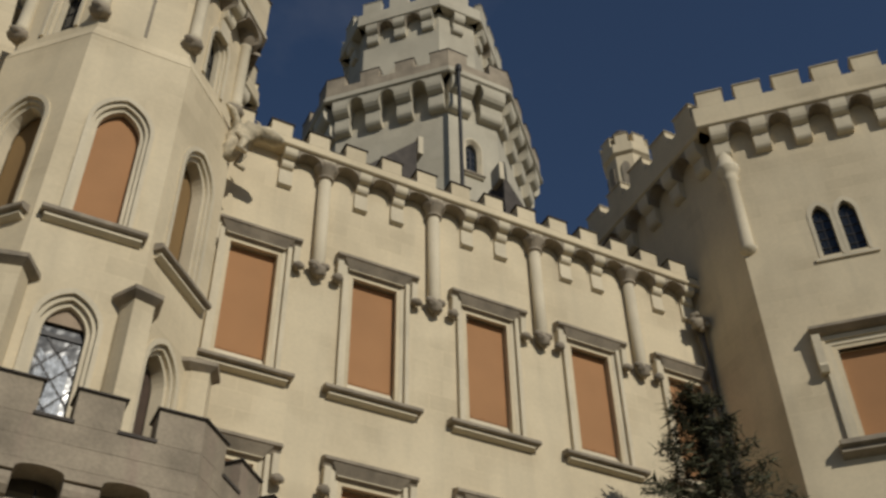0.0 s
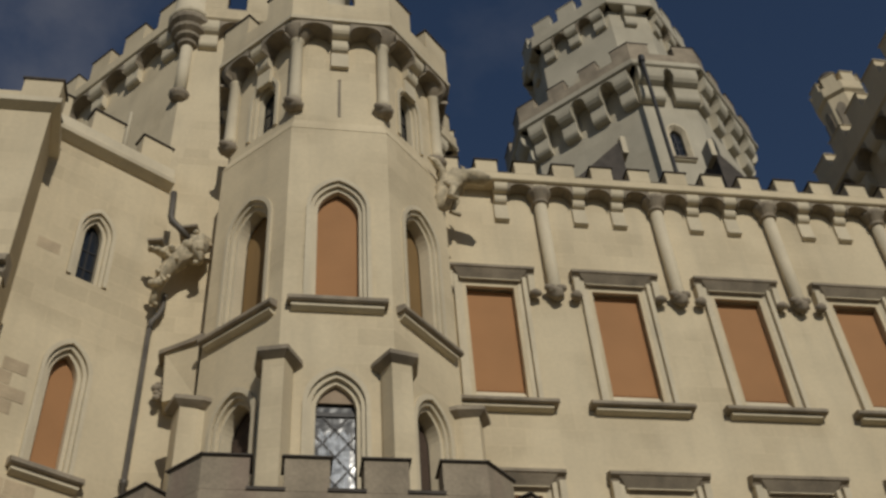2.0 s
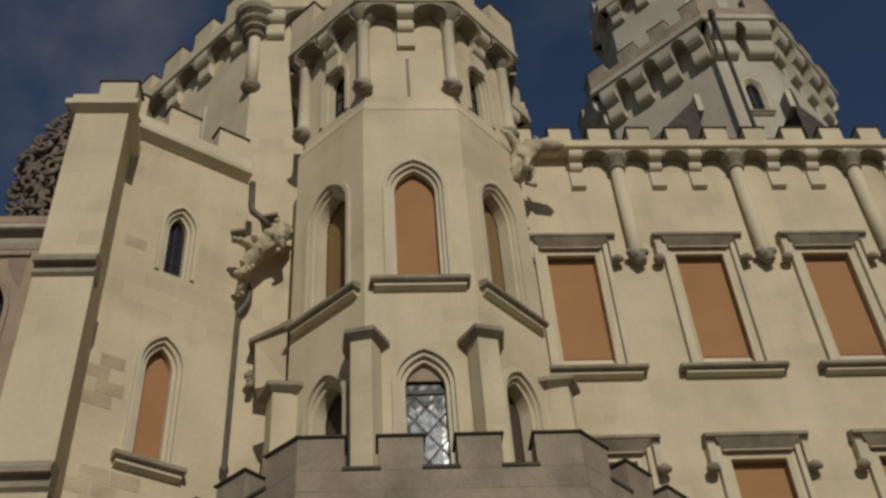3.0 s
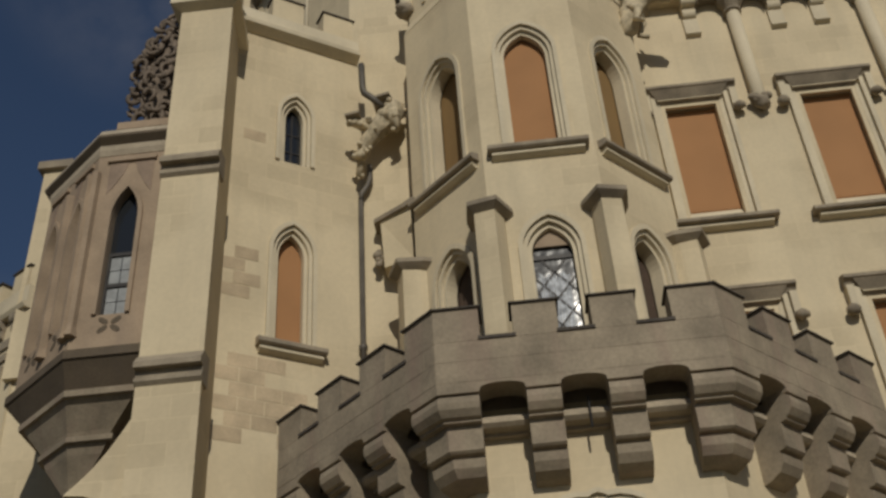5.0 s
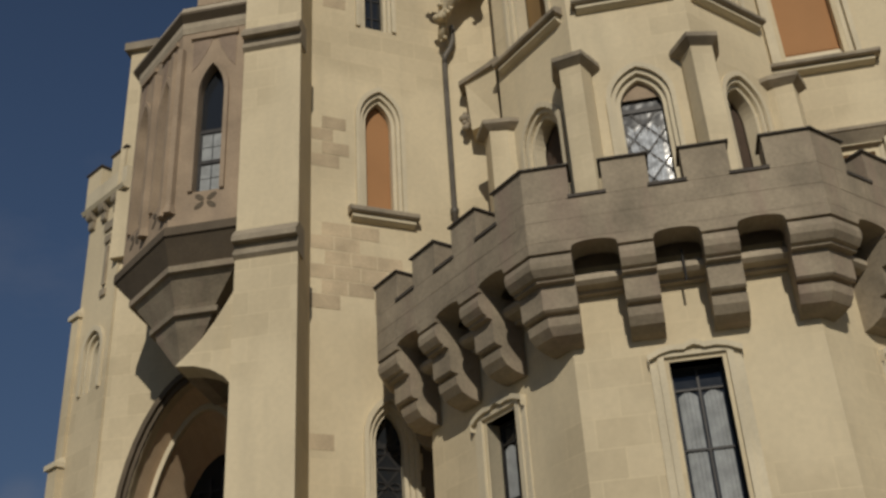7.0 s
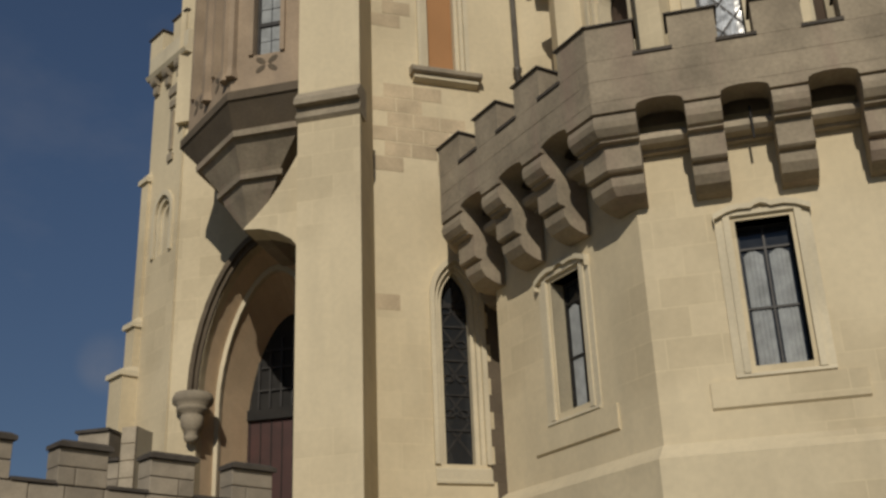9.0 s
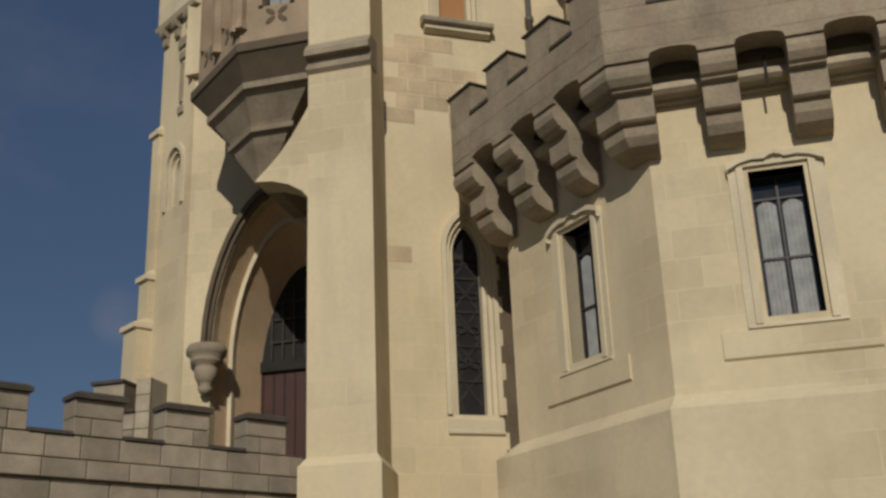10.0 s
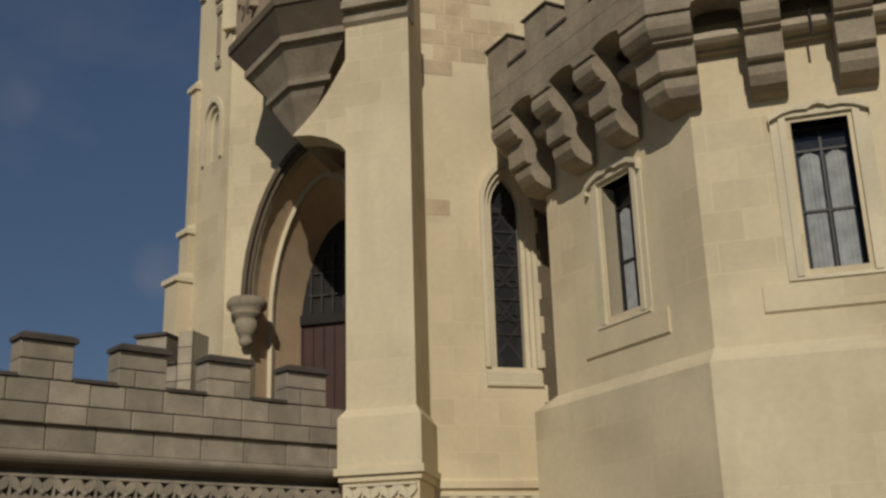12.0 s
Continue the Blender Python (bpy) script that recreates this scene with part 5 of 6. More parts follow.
        part("scroll", bm, CARVED, c, smooth=True)
    bm = bmesh.new()
    prism(bm, [(-7.7, 16.6), (-6.04, 16.6), (-6.04, 17.7), (-7.7, 17.7)], 17.955, 18.15)
    part("ledge", bm, ORIEL, c)


def scale_about_camera(names, k):
    """Scales whole entrance pieces about the camera point, so their view from it holds."""
    cam_point = Vector((0, 0, 1.6))
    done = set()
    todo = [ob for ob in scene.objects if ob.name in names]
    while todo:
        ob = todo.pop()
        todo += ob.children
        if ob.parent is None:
            ob.matrix_basis = Matrix.Translation(cam_point + (ob.matrix_basis.translation - cam_point) * k) @ ob.matrix_basis.to_3x3().to_4x4()
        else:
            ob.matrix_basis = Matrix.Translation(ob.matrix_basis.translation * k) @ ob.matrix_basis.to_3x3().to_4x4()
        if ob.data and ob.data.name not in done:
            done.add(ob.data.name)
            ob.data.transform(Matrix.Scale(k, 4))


build_entrance()
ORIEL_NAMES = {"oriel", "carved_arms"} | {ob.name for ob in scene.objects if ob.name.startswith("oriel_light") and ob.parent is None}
# depth factors fit the oriel's shadow; the camera's view stays the same
scale_about_camera(ORIEL_NAMES, 0.94)
scale_about_camera({"wall_entrance_tower", "portal"} | {ob.name for ob in scene.objects if ob.get("label", "") == "small pointed window in the canted tower side"}, 1.04)


# ---- terrace wall with blocks ----
def build_terrace():
    t = structure("wall_terrace", "grey granite block terrace wall with dark-capped battlements", "terrace wall")
    A = 57.0
    L = 9.0
    c, s = math.cos(radians(A)), math.sin(radians(A))
    fm = frame_at(-6.22 - L * c, 15.45 - L * s, A)
    bm = bmesh.new()
    box(bm, 0, L, 0.03, 0.5, 0, 4.37)
    part("core", bm, CAP, t, "dark joints", fm)
    rng = random.Random(4)
    meshes = {}

    def block(u, w, z, h, proud=0.0, deep=0.06):
        key = (round(w, 2), round(h, 2), round(proud, 2), deep)
        if key not in meshes:
            b = bmesh.new()
            g = 0.007
            prism(b, [(g, 0.0), (w - g, 0.0), (w - g, deep + proud), (g, deep + proud)], g, h - g)
            bmesh.ops.bevel(b, geom=[e for e in b.edges if all(v.co.y < 0.001 for v in e.verts)], offset=0.008, segments=1, affect="EDGES")
            meshes[key] = mesh_of("block", b, GREY)
        put("block", meshes[key], t, fm @ pose(u, -proud + rng.uniform(-0.006, 0.006), z))

    for row, (z, h) in enumerate(((3.49, 0.33), (3.82, 0.25), (4.07, 0.30))):
        u = L - (0.0 if row % 2 else 0.22)
        while u > 0.3:
            w = rng.choice((0.66, 0.74, 0.8, 0.7) if row == 0 else (0.48, 0.54, 0.6, 0.44))
            block(u - w, w, z, h, 0.0 if row == 0 else 0.07)
            u -= w
        if row % 2 == 0:
            block(L - 0.22, 0.22, z, h, 0.0 if row == 0 else 0.07)
    capm = bmesh.new()
    box(capm, -0.38, 0.38, -0.04, 0.36, 0, 0.055)
    prism(capm, [(-0.38, -0.04), (0.38, -0.04), (0.38, 0.36), (-0.38, 0.36)], 0.056, 0.10, [(-0.31, 0.03), (0.31, 0.03), (0.31, 0.28), (-0.31, 0.28)])
    capm = mesh_of("coping", capm, CAP)
    pitch = 1.30
    k = 0
    u = L - 0.66
    while u > 0.4:
        bm = bmesh.new()
        box(bm, u - 0.32, u + 0.32, 0.03, 0.26, 4.371, 4.855)
        part("merlon_core", bm, CAP, t, "", fm)
        for z, h in ((4.375, 0.24), (4.615, 0.245)):
            cut = 0.10 if k % 2 else -0.10
            if z > 4.5:
                block(u - 0.35, 0.70, z, h, 0.07, 0.27)
                continue
            block(u - 0.35, 0.35 + cut, z, h, 0.07, 0.27)
            block(u + cut, 0.35 - cut, z, h, 0.07, 0.27)
        put("coping", capm, t, fm @ pose(u, -0.09, 4.862), "dark weathered coping")
        bm = bmesh.new()
        box(bm, u - pitch + 0.36, u - 0.36, -0.10, 0.5, 4.374, 4.42)
        part("crenel_cap", bm, CAP, t, "", fm)
        u -= pitch
        k += 1
    # moulding and pierced frieze under the blocks
    bm = bmesh.new()
    profile(bm, [(0.03, 3.488), (-0.05, 3.488), (-0.13, 3.44), (-0.13, 3.41), (0.03, 3.41)], 0, L)
    part("moulding", bm, GREY, t, "weathered granite moulding", fm)
    # lower half takes a dark colour for the shade on the underside
    bm = bmesh.new()
    profile(bm, [(0.03, 3.409), (-0.13, 3.409), (-0.15, 3.37), (-0.13, 3.33), (-0.05, 3.29), (0.03, 3.27)], 0, L)
    part("drip_moulding", bm, ORIELD, t, "drip moulding, underside shade in its colour", fm)
    q = leaf_tile(2.77, 3.20)
    u = L - 0.15
    while u > 0.2:
        put("frieze_tile", q, t, fm @ pose(u, 0, 0))
        u -= 0.27


build_terrace()


def terrace_corner():
    """Stepped granite corner of the terrace, behind the battlement."""
    t = structure("wall_terrace_corner", "stepped grey granite terrace corner beside the tower foot", "terrace wall")
    rng = random.Random(9)
    for x0, x1, top in ((-10.82, -10.2, 6.25), (-10.2, -9.97, 5.7), (-9.97, -9.68, 6.3)):
        bare = x1 > -9.7
        bm = bmesh.new()
        box(bm, x0 + 0.01, x1 - 0.01, 17.03, 17.6, 0, top)
        part("core", bm, TRIM if bare else GREY, t)
        z = top
        while z > 4.2:
            bm = bmesh.new()
            box(bm, x0 + 0.008, x1 - 0.008, 17.0, 17.05, z - 0.29, z - 0.008)
            part("block", bm, CUSHION if bare else GREY, t)
            z -= 0.3
        if bare:
            continue
        bm = bmesh.new()
        box(bm, x0 - 0.04, x1 + 0.0, 16.95, 17.62, top + 0.002, top + 0.06)
        part("coping", bm, CAP, t, "dark weathered coping")


terrace_corner()


# ---- right-hand tower, set at an angle ----
def twin_window(m):
    t = thing("twin_lancet", m, "pair of dark pointed windows in one pale stone frame", "window")
    for s in (-1, 1):
        h = 0.23
        uc = s * 0.34
        bm = bmesh.new()
        ring(bm, arch(h, 0, 1.75, 0.42), arch(h + 0.105, -0.1, 1.90, 0.5), -0.02, 0.12, uc)
        part("surround", bm, TRIM, t, m=m)
        bm = bmesh.new()
        fill(bm, arch(h, 0, 1.75, 0.42), 0.14, 0.17, uc)
        part("pane", bm, PANE, t, "dark glass", m)
        bm = bmesh.new()
        for z in (0.3, 0.62, 0.94, 1.26):
            box(bm, uc - h, uc + h, 0.115, 0.138, z, z + 0.03)
        box(bm, uc - 0.015, uc + 0.015, 0.116, 0.137, 0, 1.6)
        part("glazing_bar", bm, LEAD, t, "", m)
    bm = bmesh.new()
    box(bm, -0.8, 0.8, -0.06, 0.1, -0.2, -0.101)
    part("sill", bm, TRIM, t, m=m)


def battlement(w, fm, u0, u1, z, proud, pitch, mw, mat, trim, h=0.75, gap=0.6, ch=0.8, cap=0.06, capmat=None):
    """Corbels, breast wall and merlons along a face."""
    cor = corbel_mesh(mw * 0.62, proud * 0.96, ch, trim, 2)
    bm = bmesh.new()
    profile(bm, [(0.2, z), (-proud, z), (-proud - 0.05, z + 0.05), (-proud - 0.05, z + 0.16), (-proud, z + 0.22), (-proud, z + h), (0.2, z + h)], u0, u1)
    part("breast_wall", bm, mat, w, m=fm)
    pair = merlon_mesh(mw, 0.4, gap, cap, mat, capmat or trim)
    n = max(1, round((u1 - u0) / pitch))
    p = (u1 - u0) / n
    # the darker arch colour paints the shade between the corbels
    arc = bmesh.new()
    R, rise = (p - mw * 0.62) / 2 * 0.98, min(0.42 * ch, (p - mw * 0.62) * 0.6)
    pts = [(R * math.cos(math.pi * j / 8), rise * math.sin(math.pi * j / 8) - rise - 0.03) for j in range(9)]
    for (a1, za), (b1, zb) in zip(pts, pts[1:]):
        arc.faces.new([arc.verts.new(q) for q in ((a1, -proud * 0.95, za), (b1, -proud * 0.95, zb), (b1, -proud * 0.95, 0), (a1, -proud * 0.95, 0))])
        arc.faces.new([arc.verts.new(q) for q in ((a1, -proud * 0.95, za), (a1, 0.0, za), (b1, 0.0, zb), (b1, -proud * 0.95, zb))])
    arc = mesh_of("corbel_arch", arc, WEATHER_SHADE)
    for k in range(n):
        if k:
            put("corbel_arch", arc, w, fm @ pose(u0 + p * k, 0, z))
        put_merlon(pair, w, fm @ pose(u0 + p * (k + 0.5), -proud, z + h + 0.004))
        put("corbel", cor, w, fm @ pose(u0 + p * (k + 0.5), -0.003, z))


def build_right_tower():
    w = structure("wall_east_tower", "pale limestone east tower set at an angle, with battlements", "tower")
    f1 = frame_at(17.3, 15.7, -44)
    L = 7.5
    bm = bmesh.new()
    uw = 2.35
    up = bmesh.new()
    wall(up, 0, L, 19.4, 25.75, 0.8, [(2.16, arch(0.23, 20.5, 22.25, 0.42)), (2.84, arch(0.23, 20.5, 22.25, 0.42))])
    part("wall_face", up, CREAM, w, m=f1)
    wall(bm, 0, L, 0, 19.4, 0.8, [(uw, arch(0.8, 15.0, 17.55, kind="r"))])
    part("wall_face", bm, CREAM, w, m=f1)
    f2 = frame_at(17.3, 28.0, -90)
    bm = bmesh.new()
    wall(bm, 0, 12.3, 0, 25.75, 0.8)
    part("wall_face", bm, CREAM, w, m=f2)
    battlement(w, f1, -0.42, L, 25.75, 0.46, 1.2, 0.76, CREAM, TRIM, h=0.88, gap=0.6, ch=1.1)
    battlement(w, f2, 0, 12.3, 25.75, 0.46, 1.2, 0.76, CREAM, TRIM, h=0.88, gap=0.6, ch=1.1)
    bm = bmesh.new()
    lathe(bm, [(0.06, 21.0), (0.19, 21.1), (0.24, 21.2), (0.18, 21.3), (0.18, 23.75), (0.25, 23.83), (0.20, 23.91), (0.28, 24.02), (0.34, 24.2), (0.34, 24.3), (0.22, 24.34), (0.22, 25.2)], 16)
    part("corner_shaft", bm, TRIM, w, "round corner shaft", pose(17.40, 15.6, 0), True)
    twin_window(f1 @ pose(2.50, 0, 20.5))
    bm = bmesh.new()
    box(bm, -0.1, L, 0.85, 9, 25.0, 25.4)
    part("roof_deck", bm, CAP, w, m=f1)
    m = f1 @ pose(uw, 0, 15.0)
    t = thing("shuttered_window", m, "wide stone-framed tower window with closed orange-brown shutter", "window")
    H = 2.55
    bm = bmesh.new()
    for g, v0, v1 in ((0.0, 0.03, 0.16), (0.12, -0.03, 0.03), (0.25, -0.09, -0.03)):
        ring(bm, arch(0.8 + g, 0, H + g, kind="r"), arch(0.8 + g + 0.13, 0, H + g + 0.13, kind="r"), v0, v1)
    part("architrave", bm, TRIM, t, m=m)
    # underside shade is in the drip mould's darker colour
    bm = bmesh.new()
    profile(bm, [(0, H + 0.72), (-0.12, H + 0.68), (-0.34, H + 0.58), (-0.34, H + 0.5), (-0.2, H + 0.42), (0, H + 0.39)], -1.35, 1.35)
    part("drip_mould", bm, WEATHER_SHADE, t, m=m)
    for s in (-1, 1):
        bm = bmesh.new()
        profile(bm, [(0, H + 0.388), (-0.24, H + 0.388), (-0.2, H - 0.45), (-0.28, H - 0.55), (-0.2, H - 0.7), (0, H - 0.7)], s * 1.24 - 0.1, s * 1.24 + 0.1)
        part("label_return", bm, TRIM, t, m=m)
    bm = bmesh.new()
    profile(bm, [(0.2, 0.02), (-0.3, -0.07), (-0.32, -0.2), (-0.2, -0.26), (-0.24, -0.36), (0, -0.45)], -1.4, 1.4)
    part("sill", bm, WEATHER_SHADE, t, m=m)
    bm = bmesh.new()
    box(bm, -0.8, 0.8, 0.2, 0.24, 0, H)
    part("shutter", bm, SHUT, t, "flat orange-brown blind", m)


build_right_tower()


def small_turret():
    """Little bartizan seen past the east tower."""
    x, y = 20.42, 23.2
    t = thing("bartizan", pose(x, y, 0), "small pale octagonal roof turret with a battlemented top", "turret")
    bm = bmesh.new()
    prism(bm, octagon(x, y, 0.80), 26, 32.899)
    part("shaft", bm, CREAM, t)
    bm = bmesh.new()
    prism(bm, octagon(x, y, 0.81), 32.9, 33.0, octagon(x, y, 0.92))
    prism(bm, octagon(x, y, 0.92), 33.001, 33.45)
    part("crown", bm, CREAM, t)
    fr, hw = face_frames(x, y, 0.92)
    pair = merlon_mesh(0.5, 0.25, 0.5, 0.05, CREAM, TRIM)
    for k in range(8):
        put_merlon(pair, t, fr[k] @ pose(0, 0, 33.452))
        bm = bmesh.new()
        fill(bm, arch(0.16, 30.6, 32.5, 0.3), -0.05, 0.0, 0)
        part("blind_arch", bm, WEATHER_SHADE, t, m=face_frames(x, y, 0.81)[0][k])
    bm = bmesh.new()
    bmesh.ops.create_icosphere(bm, subdivisions=3, radius=0.40, matrix=pose(x - 0.35, y - 0.3, 34.1))
    part("finial", bm, CAP, t, "dark rounded roof cap", smooth=True)


small_turret()


# ---- great tower behind the range ----
def build_great_tower():
    x, y = 19.04, 38.7
    w = structure("wall_great_tower", "tall pale great tower in two battlemented stages", "tower")
    for k, (f, hw) in enumerate(chamfered(x, y, 5.85, 1.45)):
        bm = bmesh.new()
        wall(bm, -hw, hw, 16, 47.0, 0.8, [(-0.1, hole(0.32, 2.3, 40.9))] if k == 0 else [])
        part("wall_face", bm, TOWERM, w, m=f)
        if k == 0:
            lancet_window(f @ pose(-0.1, 0, 40.9), 0.32, 2.3, "dark", None, 0.6, "small pointed great tower window with pale surround", "great tower windows")
        if k == 1:
            for u in (-2.0, 0.6):
                # slab on the wall face, near-black for the unlit opening
                bm = bmesh.new()
                fill(bm, arch(0.35, 42.2, 43.6), -0.03, 0.0, u)
                part("blind_opening", bm, DARK, w, "near-black slab for a small unlit opening", f)
    for k, (f, hw) in enumerate(chamfered(x, y, 5.85, 1.45)):
        cut = k % 2 == 0
        n = 2 if cut else 4
        hwp = hw + 0.39
        bm = bmesh.new()
        profile(bm, [(0.2, 47.0), (-0.9, 47.0), (-1.0, 47.08), (-1.0, 47.26), (-0.9, 47.36), (-0.9, 47.55), (0.2, 47.55)], -hwp, hwp)
        part("string_course", bm, TOWERM, w, m=f)
        bm = bmesh.new()
        profile(bm, [(0.2, 47.552), (-0.88, 47.552), (-0.88, 48.15), (0.2, 48.15)], -hwp + 0.02, hwp - 0.02)
        part("breast_wall", bm, LICHEN, w, "brown weathered breast wall", m=f)
        st = 2 * hwp / n
        cw = st - 0.5 if cut else 0.86
        cor = corbel_mesh(cw, 0.88, 2.1, TOWERM, 2)
        pair = merlon_mesh(1.15 if cut else 1.05, 0.5, 0.8, 0.07, LICHEN, CAP)
        gh = (st - cw) / 2
        arc = bmesh.new()
        pts = [(gh * math.cos(math.pi * j / 10), 0.66 * math.sin(math.pi * j / 10) ** 0.8) for j in range(11)]
        for (a1, za), (b1, zb) in zip(pts, pts[1:]):
            arc.faces.new([arc.verts.new(p) for p in ((a1, -0.89, za), (b1, -0.89, zb), (b1, -0.89, 0.72), (a1, -0.89, 0.72))])
            arc.faces.new([arc.verts.new(p) for p in ((a1, -0.89, za), (a1, 0, za), (b1, 0, zb), (b1, -0.89, zb))])
        arc = mesh_of("crown_arch", arc, TOWERM)
        for i in range(n):
            u = -hwp + st * (i + 0.5)
            put("corbel", cor, w, f @ pose(u, -0.004, 47.0))
            if i < n - 1:
                put("crown_arch", arc, w, f @ pose(u + st / 2, 0, 46.29))
        for u in ([-hwp + 0.58, hwp - 0.58] if cut else [-hwp + 0.53, -hwp / 3 + 0.17, hwp / 3 - 0.17, hwp - 0.53]):
            put_merlon(pair, w, f @ pose(u, -0.88, 48.152))
    for k, (f, hw) in enumerate(chamfered(x, y, 4.45, 1.15)):
        cut = k % 2 == 0
        bm = bmesh.new()
        wall(bm, -hw, hw, 47.0, 55.4, 0.6)
        part("wall_face", bm, TOWERM, w, m=f)
        if not cut:
            bm = bmesh.new()
            ring(bm, arch(0.75, 48.0, 51.2), arch(1.05, 48.0, 51.6, 1.5), -0.1, 0.0, 0.2)
            b = part("door_surround", bm, TRIM, w, m=f)
            # near-black slab paints the unlit doorway
            bm = bmesh.new()
            fill(bm, arch(0.75, 48.0, 51.2), -0.02, 0.02, 0.2)
            part("door_leaf", bm, DARK, b, "near-black slab for the unlit doorway", f)
        battlement(w, f, -hw - 0.22, hw + 0.22, 55.4, 0.55, 1.9, 1.15, TOWERM, TOWERM, h=1.1, gap=1.0, ch=1.5, cap=0.08, capmat=TOWERM)
    bm = bmesh.new()
    lathe(bm, [(0.10, 30), (0.10, 47.0), (0.17, 47.1), (0.17, 47.5)], 10)
    part("rainpipe", bm, LEAD, w, "dark rainpipe on the tower corner", pose(17.7, 31.75, 0))
    # dark hatch roof and pale boards behind the battlements
    for tri, bx, bz in (([(8.8, 26.5), (10.6, 28.55), (10.6, 26.5)], 10.61, 27.9), ([(13.85, 28.5), (14.55, 27.3), (14.55, 26.5), (13.85, 26.5)], 13.66, 28.1)):
        d = thing("roof_hatch", pose(tri[0][0], 22, 26.5), "dark lead roof hatch with a pale end board", "roof hatch")
        bm = bmesh.new()
        fill(bm, [(u, z) for u, z in tri], 22.0, 23.6)
        part("lid", bm, CAP, d, "dark lead slope")
        bm = bmesh.new()
        box(bm, bx, bx + 0.18, 21.9, 22.5, bz, bz + 0.8)
        part("end_board", bm, TRIM, d, "pale end board")
        bm = bmesh.new()
        box(bm, tri[0][0], tri[0][0] + 0.7, 22.1, 23.5, 20.6, 26.5)
        part("curb", bm, WEATHER_SHADE, d)


build_great_tower()


# ---- west tower behind the turret ----
def build_west_tower():
    x, y = -1.16, 27.7
    w = structure("wall_west_tower", "pale limestone tower with corner turrets and battlements", "tower")
    for f, hw in chamfered(x, y, 6.7, 2.2):
        bm = bmesh.new()
        wall(bm, -hw, hw, 15, 31.4, 0.6)
        part("wall_face", bm, CREAM, w, m=f)
        battlement(w, f, -hw - 0.15, hw + 0.15, 31.4, 0.42, 1.5, 0.95, CREAM, TRIM, h=0.65, gap=0.85, ch=1.1, capmat=CAP)
    for cx in (x - 2.2, x + 2.2):
        cy = y - 6.7
        bm = bmesh.new()
        lathe(bm, [(0.19, 28.0), (0.19, 30.3)], 16)
        part("corner_shaft", bm, TRIM, w, "thin pale round shaft", pose(cx, cy, 0), True)
        bm = bmesh.new()
        lathe(bm, [(0.06, 27.68), (0.20, 27.74), (0.29, 27.86), (0.31, 27.98), (0.24, 28.08), (0.195, 28.1)], 16)
        part("shaft_boss", bm, WEATHER_SHADE, w, "weathered carved boss", pose(cx, cy, 0))
        bm = bmesh.new()
        lathe(bm, [(0.195, 30.28), (0.30, 30.34), (0.32, 30.44), (0.27, 30.50), (0.42, 30.60), (0.44, 30.70), (0.39, 30.76), (0.55, 30.88), (0.58, 31.0), (0.52, 31.06), (0.68, 31.2), (0.70, 31.34), (0.66, 31.45)], 18)
        part("corner_corbel", bm, WEATHER_SHADE, w, "ringed round corner corbel", pose(cx, cy, 0))
        bm = bmesh.new()
        lathe(bm, [(0.66, 31.451), (0.72, 31.6), (0.6, 31.7), (0.55, 33.6), (0.7, 33.7), (0.7, 34.3)], 16)
        part("corner_turret", bm, TRIM, w, "round corner turret", pose(cx, cy, 0), True)


build_west_tower()


# ---- dragon spout on the turret corner ----
def dragon_spout(m, label):
    """A crouching beast that leans out from the wall along x."""
    t = thing("dragon_spout", m, label, "gargoyle")
    bm = bmesh.new()
    tube(bm, [(-0.1, 0, -0.75, 0.10), (0.06, 0, -0.5, 0.19), (0.18, 0, -0.2, 0.25), (0.32, 0, 0.08, 0.27), (0.52, 0, 0.24, 0.20), (0.72, 0, 0.28, 0.15), (0.88, 0, 0.26, 0.19), (1.06, 0, 0.2, 0.15), (1.24, 0, 0.12, 0.08)], 12, 0.9)
    part("body", bm, BEAST, t, m=m, smooth=True)
    for sgn in (-1, 1):
        bm = bmesh.new()
        tube(bm, [(0.05, sgn * 0.16, 0.0, 0.05), (0.15, sgn * 0.26, 0.3, 0.10), (0.04, sgn * 0.38, 0.5, 0.10), (-0.12, sgn * 0.42, 0.66, 0.03)], 8, 0.8)
        part("wing", bm, BEAST, t, "folded wing", m, True)
        bm = bmesh.new()
        tube(bm, [(0.2, sgn * 0.14, 0.02, 0.09), (0.40, sgn * 0.24, -0.25, 0.09), (0.28, sgn * 0.26, -0.55, 0.07), (0.46, sgn * 0.26, -0.68, 0.06)], 8, 0.6)
        part("leg", bm, BEAST, t, "clawed leg", m, True)
        bm = bmesh.new()
        tube(bm, [(0.70, sgn * 0.09, 0.36, 0.05), (0.64, sgn * 0.13, 0.48, 0.03), (0.58, sgn * 0.14, 0.54, 0.01)], 6, 0.2)
        part("ear", bm, BEAST, t, "", m, True)
    return t


dragon_spout(frame_at(3.42, 16.95, -14, 20.17), "carved stone dragon spout on the turret corner")


